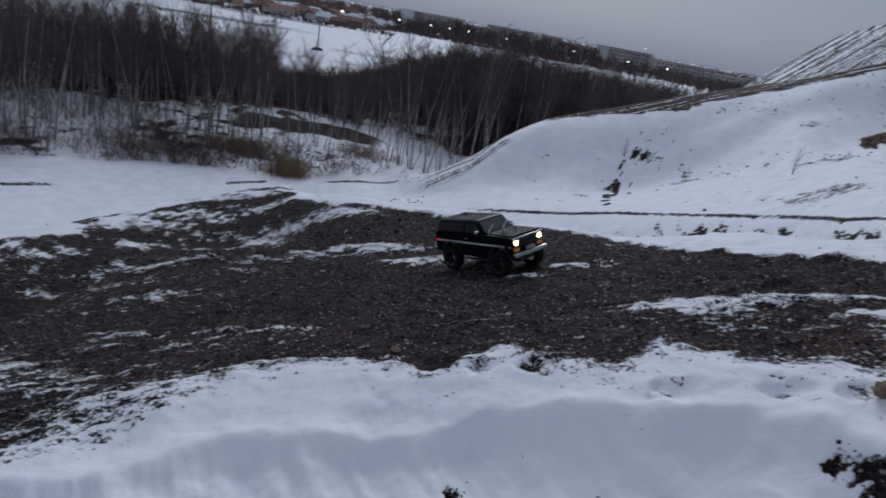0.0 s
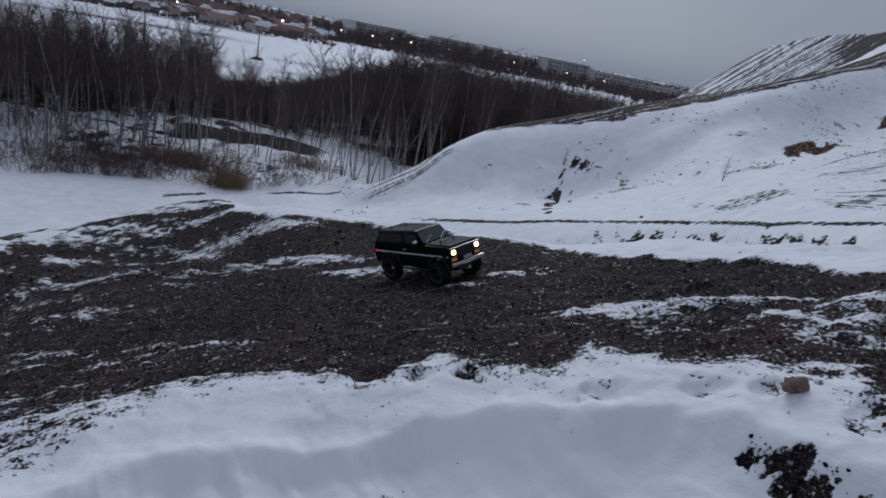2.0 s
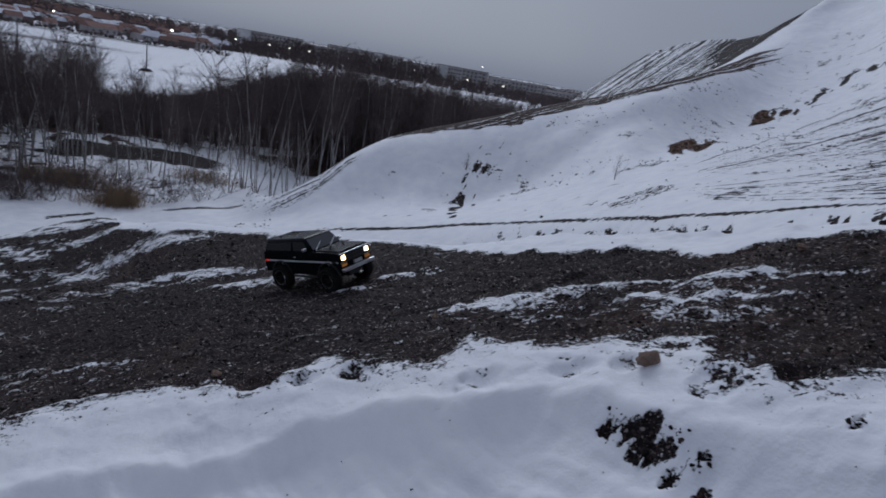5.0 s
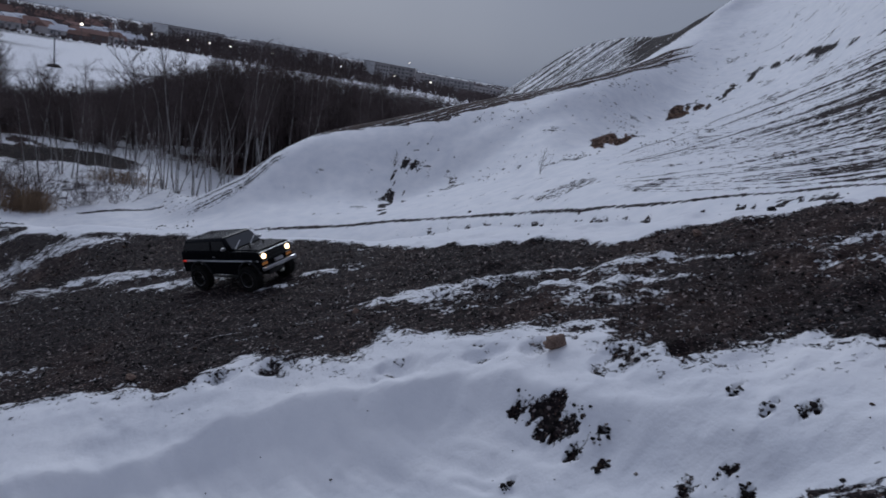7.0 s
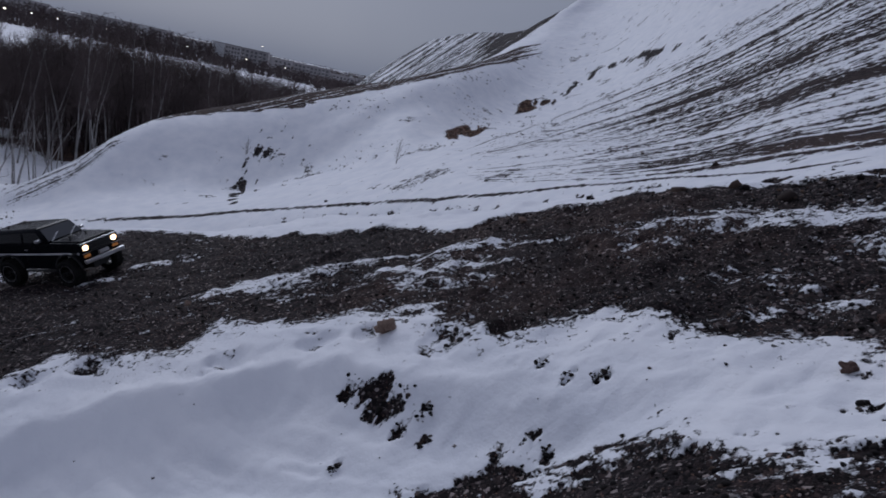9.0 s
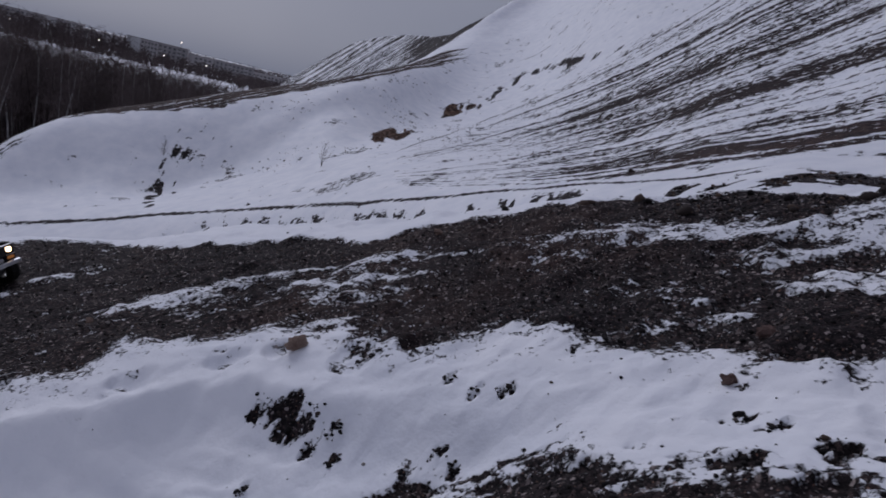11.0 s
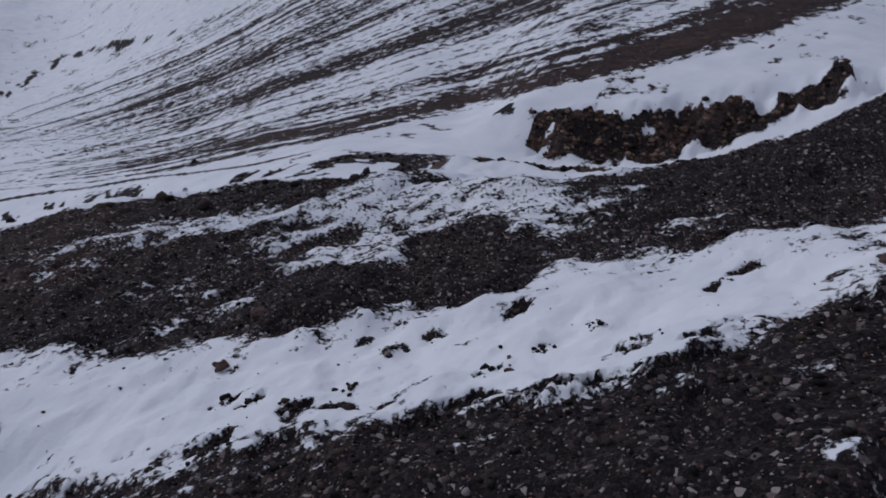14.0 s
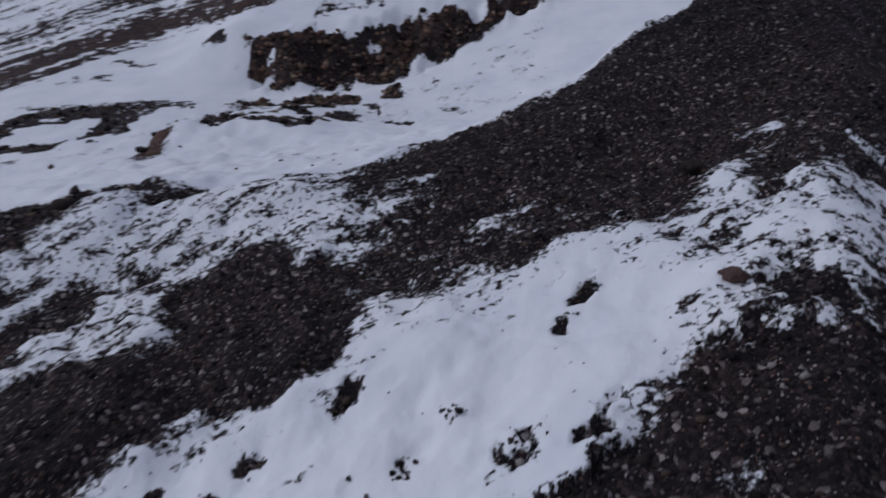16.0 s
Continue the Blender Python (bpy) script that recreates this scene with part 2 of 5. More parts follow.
def varied(name, dark, light, scale, rough=0.8, metal=0.0, bump=0.3, fine=6.0, by_object=0.0):
    """A surface with broad and fine variation between two colours, and a fine relief."""
    m, n, l, b = material(name, rough, metal)
    pos = n.new("ShaderNodeTexCoord").outputs["Object"]
    broad, grain = noise_node(n, l, pos, scale, 3), noise_node(n, l, pos, scale * fine, 5, 0.65)
    f = math_node(n, l, "ADD", math_node(n, l, "MULTIPLY", broad.outputs["Fac"], 0.55), math_node(n, l, "MULTIPLY", grain.outputs["Fac"], 0.45))
    if by_object:
        rnd = n.new("ShaderNodeObjectInfo").outputs["Random"]
        f = math_node(n, l, "ADD", f, math_node(n, l, "MULTIPLY", math_node(n, l, "SUBTRACT", rnd, 0.5), by_object))
    r = ramp_node(n, [(0.3, dark), (0.7, light)])
    l.new(f, r.inputs["Fac"])
    l.new(r.outputs["Color"], b.inputs["Base Color"])
    if bump:
        bp = n.new("ShaderNodeBump")
        bp.inputs["Strength"].default_value, bp.inputs["Distance"].default_value = bump, 0.3 / (scale * fine)
        l.new(grain.outputs["Fac"], bp.inputs["Height"])
        l.new(bp.outputs["Normal"], b.inputs["Normal"])
    return m


def ground_material():
    """Snow over black burnt-shale gravel; where the snow lies comes from the sheet's own layer."""
    m, n, l, b = material("snow_and_gravel", 0.9)
    pos = n.new("ShaderNodeTexCoord").outputs["Object"]
    layer = n.new("ShaderNodeAttribute")
    layer.attribute_name = "snow"
    rust = n.new("ShaderNodeAttribute")
    rust.attribute_name = "rust"
    far = n.new("ShaderNodeAttribute")
    far.attribute_name = "coarse"
    # gravel: packed stones of several sizes, mostly black, some brown, a few pale
    stones = n.new("ShaderNodeTexVoronoi")
    stones.inputs["Scale"].default_value = 120
    l.new(pos, stones.inputs["Vector"])
    grit = n.new("ShaderNodeTexVoronoi")
    grit.inputs["Scale"].default_value = 330
    l.new(pos, grit.inputs["Vector"])
    pick = n.new("ShaderNodeSeparateColor")
    l.new(stones.outputs["Color"], pick.inputs[0])
    pick2 = n.new("ShaderNodeSeparateColor")
    l.new(grit.outputs["Color"], pick2.inputs[0])
    c1 = ramp_node(n, [(0.0, (0.008, 0.0068, 0.0074)), (0.4, (0.02, 0.0165, 0.0172)), (0.7, (0.042, 0.032, 0.0315)), (0.87, (0.085, 0.063, 0.058)), (0.972, (0.26, 0.23, 0.215))], "CONSTANT")
    l.new(pick.outputs[0], c1.inputs["Fac"])
    c2 = ramp_node(n, [(0.0, (0.008, 0.0068, 0.0074)), (0.52, (0.02, 0.0165, 0.0172)), (0.83, (0.055, 0.042, 0.04)), (0.975, (0.26, 0.23, 0.215))], "CONSTANT")
    l.new(pick2.outputs[0], c2.inputs["Fac"])
    broad = noise_node(n, l, pos, 1.7, 4)
    gravel = mix_node(n, l, 0.55, c1.outputs["Color"], c2.outputs["Color"])
    for channel, share, tone in ((pick.outputs[2], 0.984, (0.3, 0.27, 0.25)), (pick2.outputs[2], 0.988, (0.34, 0.31, 0.29)), (pick2.outputs[1], 0.985, (0.16, 0.1, 0.075))):
        pale = ramp_node(n, [(0.0, (0, 0, 0)), (share, tone)], "CONSTANT")
        l.new(channel, pale.inputs["Fac"])
        gravel = mix_node(n, l, math_node(n, l, "SUBTRACT", 1.0, far.outputs["Fac"]), gravel, pale.outputs["Color"], "LIGHTEN")
    blotch = noise_node(n, l, pos, 7, 6, 0.7)
    spots = math_node(n, l, "MULTIPLY", math_node(n, l, "SUBTRACT", blotch.outputs["Fac"], 0.38), 4.0, True)
    brown = mix_node(n, l, math_node(n, l, "MULTIPLY", rust.outputs["Fac"], spots), gravel, (0.24, 0.145, 0.105))
    tint = ramp_node(n, [(0.3, (0.75, 0.73, 0.78)), (0.7, (1.25, 1.14, 1.13))])
    l.new(broad.outputs["Fac"], tint.inputs["Fac"])
    gravel = mix_node(n, l, 1.0, brown, tint.outputs["Color"], "MULTIPLY")
    # snow
    sn = noise_node(n, l, pos, 2.2, 7, 0.6)
    white = ramp_node(n, [(0.3, (0.77, 0.79, 0.835)), (0.65, (0.9, 0.905, 0.925))])
    l.new(sn.outputs["Fac"], white.inputs["Fac"])
    # the ragged edge between them: fine near the path, coarse on the far slopes
    blown = n.new("ShaderNodeAttribute")
    blown.attribute_name = "flow"
    turn = n.new("ShaderNodeMapping")
    l.new(blown.outputs["Vector"], turn.inputs["Vector"])
    turn.inputs["Scale"].default_value = (0.6, 1.0, 0.0)
    across_it = n.new("ShaderNodeMapping")
    across_it.inputs["Rotation"].default_value, across_it.inputs["Scale"].default_value = (0, 0, radians(37)), (0.6, 1.0, 1.0)
    l.new(pos, across_it.inputs["Vector"])
    open_ground = n.new("ShaderNodeSeparateXYZ")
    l.new(blown.outputs["Vector"], open_ground.inputs[0])
    e1, e2 = noise_node(n, l, turn.outputs["Vector"], 24, 9, 0.68), noise_node(n, l, pos, 8, 9, 0.7)
    e3 = noise_node(n, l, across_it.outputs["Vector"], 24, 9, 0.68)
    near_edge = mix_node(n, l, open_ground.outputs[2], e1.outputs["Fac"], e3.outputs["Fac"])
    edge = mix_node(n, l, far.outputs["Fac"], near_edge, e2.outputs["Fac"])
    f = math_node(n, l, "ADD", layer.outputs["Fac"], math_node(n, l, "MULTIPLY", math_node(n, l, "SUBTRACT", edge, 0.5), math_node(n, l, "ADD", 2.4, math_node(n, l, "MULTIPLY", far.outputs["Fac"], 0.6))))
    grain = noise_node(n, l, pos, 95, 5, 0.7)
    f = math_node(n, l, "ADD", f, math_node(n, l, "MULTIPLY", math_node(n, l, "SUBTRACT", grain.outputs["Fac"], 0.5), math_node(n, l, "SUBTRACT", 1.3, far.outputs["Fac"])))
    # stones that poke through thin snow
    poke = math_node(n, l, "MULTIPLY", math_node(n, l, "SUBTRACT", pick.outputs[1], 0.5), math_node(n, l, "MULTIPLY", math_node(n, l, "SUBTRACT", 1.0, far.outputs["Fac"]), 0.3))
    f = math_node(n, l, "ADD", f, poke)
    # furrows and scree runs: across, along and share come with the sheet
    run = n.new("ShaderNodeAttribute")
    run.attribute_name = "furrow"
    axes = n.new("ShaderNodeSeparateXYZ")
    l.new(run.outputs["Vector"], axes.inputs[0])

    def lines(across, along, detail):
        v = n.new("ShaderNodeCombineXYZ")
        l.new(math_node(n, l, "MULTIPLY", axes.outputs[0], across), v.inputs[0])
        l.new(math_node(n, l, "MULTIPLY", axes.outputs[1], along), v.inputs[1])
        return noise_node(n, l, v.outputs[0], 1.0, detail, 0.6).outputs["Fac"]

    grooves = math_node(n, l, "ADD", math_node(n, l, "MULTIPLY", lines(1.15, 0.03, 2), 0.52), math_node(n, l, "ADD", math_node(n, l, "MULTIPLY", lines(2.6, 0.3, 5), 0.24), math_node(n, l, "MULTIPLY", lines(3.0, 1.3, 5), 0.24)))
    ragged = math_node(n, l, "MULTIPLY", math_node(n, l, "SUBTRACT", noise_node(n, l, pos, 6, 10, 0.78).outputs["Fac"], 0.5), 0.62)
    grooves = math_node(n, l, "ADD", grooves, ragged)
    dark = math_node(n, l, "MULTIPLY", math_node(n, l, "SUBTRACT", math_node(n, l, "ADD", grooves, axes.outputs[2]), 1.0), 11.0, True)
    f = math_node(n, l, "SUBTRACT", f, math_node(n, l, "MULTIPLY", dark, 1.5))
    f = math_node(n, l, "MULTIPLY", math_node(n, l, "SUBTRACT", f, 0.5), 7.0, True)
    l.new(mix_node(n, l, f, gravel, white.outputs["Color"]), b.inputs["Base Color"])
    rough = mix_node(n, l, f, (0.86, 0.86, 0.86), (0.6, 0.6, 0.6))
    l.new(rough, b.inputs["Roughness"])
    # relief: stones, snow grain and the snow's own thickness
    h = math_node(n, l, "MULTIPLY", stones.outputs["Distance"], -0.5)
    h = math_node(n, l, "ADD", h, math_node(n, l, "MULTIPLY", grit.outputs["Distance"], -0.3))
    hs = math_node(n, l, "ADD", math_node(n, l, "MULTIPLY", noise_node(n, l, pos, 70, 5, 0.65).outputs["Fac"], 0.34), math_node(n, l, "MULTIPLY", noise_node(n, l, pos, 14, 5, 0.6).outputs["Fac"], 1.1))
    hh = mix_node(n, l, f, h, math_node(n, l, "ADD", hs, 0.35))
    bp = n.new("ShaderNodeBump")
    bp.inputs["Strength"].default_value, bp.inputs["Distance"].default_value = 0.8, 0.006
    l.new(hh, bp.inputs["Height"])
    l.new(bp.outputs["Normal"], b.inputs["Normal"])
    return m


GROUND = ground_material()


# ---- mesh helpers ----
def mesh_from(name, verts, faces, mat=None, smooth_shade=False):
    me = bpy.data.meshes.new(name)
    me.from_pydata([tuple(v) for v in verts], [], [tuple(f) for f in faces])
    if mat:
        me.materials.append(mat)
    if smooth_shade:
        me.polygons.foreach_set("use_smooth", [True] * len(me.polygons))
    me.update()
    return me


def part(name, bm, mat, parent, label="", smooth_shade=False):
    """Links a bmesh as one mesh object under a thing or a part."""
    me = bpy.data.meshes.new(name)
    bm.to_mesh(me)
    bm.free()
    me.materials.append(mat)
    if smooth_shade:
        me.polygons.foreach_set("use_smooth", [True] * len(me.polygons))
    ob = new(name, me)
    ob.parent = parent
    if label:
        ob["label"] = label
    return ob


def box(sx, sy, sz, x=0, y=0, z=0, bevel=0.0, segments=2, bm=None):
    """A box with its middle at x, y, z; edges rounded by bevel."""
    bm = bm or bmesh.new()
    made = bmesh.ops.create_cube(bm, size=1, matrix=Matrix.Translation((x, y, z)) @ Matrix.Diagonal((sx, sy, sz, 1)))
    if bevel:
        edges = list({e for v in made["verts"] for e in v.link_edges})
        bmesh.ops.bevel(bm, geom=edges, offset=bevel, segments=segments, affect="EDGES", profile=0.6)
    return bm


def rod(a, b, ra, rb=None, sides=8, bm=None):
    """A tapered round bar from a to b."""
    bm = bm or bmesh.new()
    a, b = Vector(a), Vector(b)
    m = Matrix.Translation((a + b) / 2) @ (b - a).to_track_quat("Z", "Y").to_matrix().to_4x4()
    bmesh.ops.create_cone(bm, cap_ends=True, segments=sides, radius1=ra, radius2=ra if rb is None else rb, depth=(b - a).length, matrix=m)
    return bm


# ---- where snow lies on the land ----
SNOW_TOP = [(-4, 1.0), (-0.77, 1.63), (-0.5, 1.83), (-0.26, 2.05), (0.06, 1.99), (0.19, 1.98), (0.29, 1.86), (0.47, 2.0), (0.56, 1.99), (0.65, 1.8), (0.76, 1.75),
            (0.92, 1.8), (1.13, 1.67), (1.26, 1.55), (1.36, 1.38), (1.36, 1.25), (1.42, 1.11), (1.57, 1.0), (1.62, 0.7), (1.64, 0.5), (1.7, 0.3), (1.8, 0.06),
            (1.91, -0.06), (1.91, -0.28), (1.95, -0.5), (1.9, -0.65), (1.78, -0.9), (1.6, -1.6)]
SNOW_LOW = [(-0.5, 1.1), (0.4, 1.2), (0.67, 1.22), (0.86, 1.08), (0.99, 0.95), (1.12, 0.8), (1.21, 0.6), (1.2, 0.46), (1.22, 0.35), (1.265, 0.17), (1.33, 0.05), (1.345, -0.11),
            (1.365, -0.3), (1.46, -0.4), (1.5, -0.49), (1.45, -0.57), (1.44, -0.67), (1.2, -1.1)]
# patches of thin snow on the bench: x, y, half length, half width, bearing of the length, strength
FAR_PATCHES = [(-0.45, 4.05, 0.34, 0.16, 100, 0.66), (-1.5, 6.4, 0.5, 0.14, 100, 0.7), (-1.0, 5.9, 0.45, 0.1, 60, 0.65), (-1.9, 5.9, 0.5, 0.12, 100, 0.65), (-0.65, 5.0, 0.6, 0.22, 105, 0.58), (-2.2, 5.6, 0.7, 0.2, 100, 0.45),
               (-1.6, 4.4, 0.5, 0.2, 100, 0.3), (-1.45, 6.75, 0.5, 0.22, 100, 0.55), (-2.1, 6.5, 0.5, 0.16, 90, 0.5), (-2.3, 4.7, 0.6, 0.1, 60, 0.5), (-1.0, 3.75, 0.5, 0.05, 105, 0.4), (-1.5, 4.9, 0.6, 0.05, 105, 0.4),
               (0.05, 3.8, 0.26, 0.09, 110, 0.75), (-1.9, 3.9, 0.5, 0.07, 105, 0.35)]
BENCH_PATCHES = [(1.2, 2.08, 0.34, 0.15, 103, 0.62), (1.53, 1.7, 0.2, 0.11, 135, 0.6), (-0.5, 2.48, 0.4, 0.06, 105, 0.36), (0.85, 2.84, 0.26, 0.08, 70, 0.85), (1.45, 1.48, 0.2, 0.06, 150, 0.6), (1.75, 1.6, 0.16, 0.08, 130, 0.5),
                 (1.62, 1.75, 0.12, 0.06, 110, 0.4), (0.3, 3.4, 0.26, 0.07, 110, 0.75), (-1.2, 3.3, 0.5, 0.06, 105, 0.3), (-0.75, 2.35, 0.25, 0.05, 100, 0.4), (-0.95, 2.05, 0.5, 0.16, 115, 0.34), (-1.7, 2.6, 0.6, 0.14, 110, 0.26)]
EAST_PATCHES = [(2.05, -0.25, 0.25, 0.06, 165, 0.32), (2.03, 0.02, 0.2, 0.05, 165, 0.4), (2.1, 1.02, 0.5, 0.11, 160, 0.62), (2.24, 0.75, 0.3, 0.14, 165, 0.42), (2.2, 0.35, 0.4, 0.18, 172, 0.6), (2.22, 0.02, 0.2, 0.09, 175, 0.55),
                (1.78, 0.62, 0.2, 0.05, 170, 0.5), (1.92, -0.76, 0.17, 0.05, 140, 0.5), (1.66, -0.8, 0.3, 0.09, 160, 0.45), (1.75, -0.5, 0.2, 0.1, 160, 0.4), (1.93, 0.45, 0.3, 0.1, 160, 0.32), (1.7, -0.66, 0.25, 0.06, 150, 0.5),
                (1.95, 0.42, 0.14, 0.08, 170, 0.4)]
# bare dark clods in the snow band: x, y, radius
HUMPS = [(1.05, 1.25, 0.018), (1.08, 1.21, 0.024), (1.08, 1.16, 0.026), (1.11, 1.14, 0.024), (1.09, 1.08, 0.018), (1.13, 1.07, 0.016), (1.11, 1.02, 0.013), (1.22, 0.83, 0.016),
         (1.22, 0.78, 0.012), (1.32, 0.95, 0.013), (1.31, 0.87, 0.011), (1.34, 0.82, 0.011), (1.38, 1.15, 0.018), (1.41, 0.4, 0.014), (1.39, 0.34, 0.015), (1.265, 0.32, 0.026),
         (1.34, 0.25, 0.026), (1.355, 0.18, 0.02), (1.59, 0.24, 0.013), (1.54, 0.17, 0.018), (1.6, 0.12, 0.016), (1.42, 0.19, 0.013), (0.96, 1.1, 0.012), (1.67, -0.01, 0.02),
         (1.465, -0.225, 0.034), (1.44, -0.03, 0.02), (1.57, -0.16, 0.012), (1.68, -0.35, 0.015), (1.73, -0.4, 0.02), (1.54, -0.65, 0.036), (1.45, -0.55, 0.02), (1.5, -0.09, 0.013),
         (0.37, 1.42, 0.03)]
# low mounds of bare gravel: x, y, radius, height
MOUNDS = [(1.74, 0.42, 0.15, 0.05), (2.0, 0.2, 0.12, 0.02), (1.83, 0.1, 0.12, 0.02), (-1.3, 6.2, 0.8, 0.05), (1.62, 0.93, 0.06, 0.02)]
# the gully channel's north bank
CHANNEL_BANK = [(3.0, 0.78), (4.2, 0.84), (5.2, 0.85), (6.4, 0.82), (7.1, 0.86), (7.7, 0.8)]
# trodden hollows: x, y, radius
PRINTS = [(0.3, 1.87, 0.05), (0.43, 1.82, 0.05), (0.57, 1.79, 0.055), (0.86, 1.56, 0.05), (1.06, 1.48, 0.045), (1.155, 1.41, 0.04), (1.245, 1.23, 0.065), (1.38, 1.155, 0.05)]


def rounded(line, times=2):
    """A polyline with its corners cut."""
    for _ in range(times):
        out = [line[0]]
        for (ax, ay), (bx, by) in zip(line[:-1], line[1:]):
            out += [(0.75 * ax + 0.25 * bx, 0.75 * ay + 0.25 * by), (0.25 * ax + 0.75 * bx, 0.25 * ay + 0.75 * by)]
        line = out + [line[-1]]
    return line


# the wind drives the snow along the bench's inner edge
WIND_LINE = rounded([(-5, 0.0), (-1.6, 1.3), (-0.5, 1.85), (0.3, 2.0), (1.0, 1.75), (1.4, 1.25), (1.62, 0.6), (1.85, 0.0), (1.93, -0.5), (1.8, -1.0), (1.5, -1.8)])


def wind_flow(x, y):
    """How far along the wind line a place lies, and how far off it."""
    best, along_it, run = np.full(np.shape(x), 1e9), np.zeros(np.shape(x)), 0.0
    for (ax, ay), (bx, by) in zip(WIND_LINE[:-1], WIND_LINE[1:]):
        ux, uy = bx - ax, by - ay
        length = math.hypot(ux, uy)
        t = np.clip(((x - ax) * ux + (y - ay) * uy) / length ** 2, 0, 1)
        d = np.hypot(x - ax - t * ux, y - ay - t * uy)
        near = d < best
        best, along_it, run = np.where(near, d, best), np.where(near, run + t * length, along_it), run + length
    return along_it, best


def fine_height(x, y, snow):
    """What the broad lie of the land gains: clods, hummocks, prints in the snow."""
    r = np.hypot(x - MIDDLE[0], y - MIDDLE[1])
    z = np.zeros(np.shape(x))
    for hx, hy, hr, hz in MOUNDS:
        z = z + hz * np.exp(-(((x - hx) ** 2 + (y - hy) ** 2) / hr ** 2) ** 1.5)
    for hx, hy, hr in HUMPS:
        z = z + 0.28 * hr * np.exp(-((x - hx) ** 2 + (y - hy) ** 2) / hr ** 2)
    for px, py, pr in PRINTS:
        d = np.hypot(x - px, (y - py) * 1.25) / pr * (1 + 0.7 * fbm(x * 22, y * 22, 14, 3))
        z = z - 0.022 * np.exp(-d ** 2.5) + 0.004 * np.exp(-((d - 1.2) / 0.3) ** 2)
    lee = -line_distance(x, y, DRIFT_CREST)
    z = z + 0.03 * fbm((x + 0.55 * y) * 13, (y - 0.3 * x) * 2.6, 13, 3) * smooth(-0.02, 0.06, lee) * smooth(0.7, 0.3, lee) * smooth(1.2, 0.9, x)
    close = smooth(9, 4, r)
    bare = 1 - smooth(0.3, 0.6, snow)
    z = z + close * (0.02 * fbm(x * 2.6, y * 2.6, 3) + (0.013 + 0.013 * smooth(1.1, 1.4, x)) * smooth(0.3, 0.6, snow) * fbm(x * 7, y * 7, 4, 3) + (0.008 + 0.005 * smooth(1.1, 1.4, x) + 0.009 * bare) * fbm(x * 17, y * 17, 5, 4))
    z = z + close * 0.012 * smooth(0.3, 0.7, snow)
    bank = line_distance(x, y, CHANNEL_BANK)
    z = z + 0.16 * smooth(0.12, -0.06, bank + 0.08 * fbm(x * 5, y * 5, 17)) * smooth(-1.3, -0.3, bank) * smooth(3.2, 4.2, x) * smooth(7.0, 5.8, x)
    z = z + 0.22 * np.exp(-(((x - 8.0) / 0.35) ** 2 + ((y - 1.4) / 0.45) ** 2))
    top = np.interp(np.degrees(np.arctan2(x - MIDDLE[0], y - MIDDLE[1])), np.array(SLOPE)[:, 0], np.array(SLOPE)[:, 1])
    z = z + 0.42 * fbm(x * 3.5, y * 3.5, 15, 5) * smooth(0.5, 0.1, np.abs(r - top + 0.2)) * smooth(6.2, 6.8, r) * smooth(9, 8.2, r) * smooth(1.0, 0.7, y)
    bearing = np.degrees(np.arctan2(x - MIDDLE[0], y - MIDDLE[1]))
    near_crest = r / np.interp(bearing, np.array(CREST)[:, 0], np.array(CREST)[:, 1])
    z = z + 0.3 * smooth(0.8, 0.865, near_crest + 0.012 * noise2(bearing * 0.25, 0 * bearing, 19)) * smooth(1.0, 0.9, near_crest) * smooth(8, 13, bearing) * smooth(40, 34, bearing)
    z = z + smooth(4, 9, r) * (0.0035 * r * fbm(x / 2.2, y / 2.2, 9) * smooth(150, 60, r))
    return z


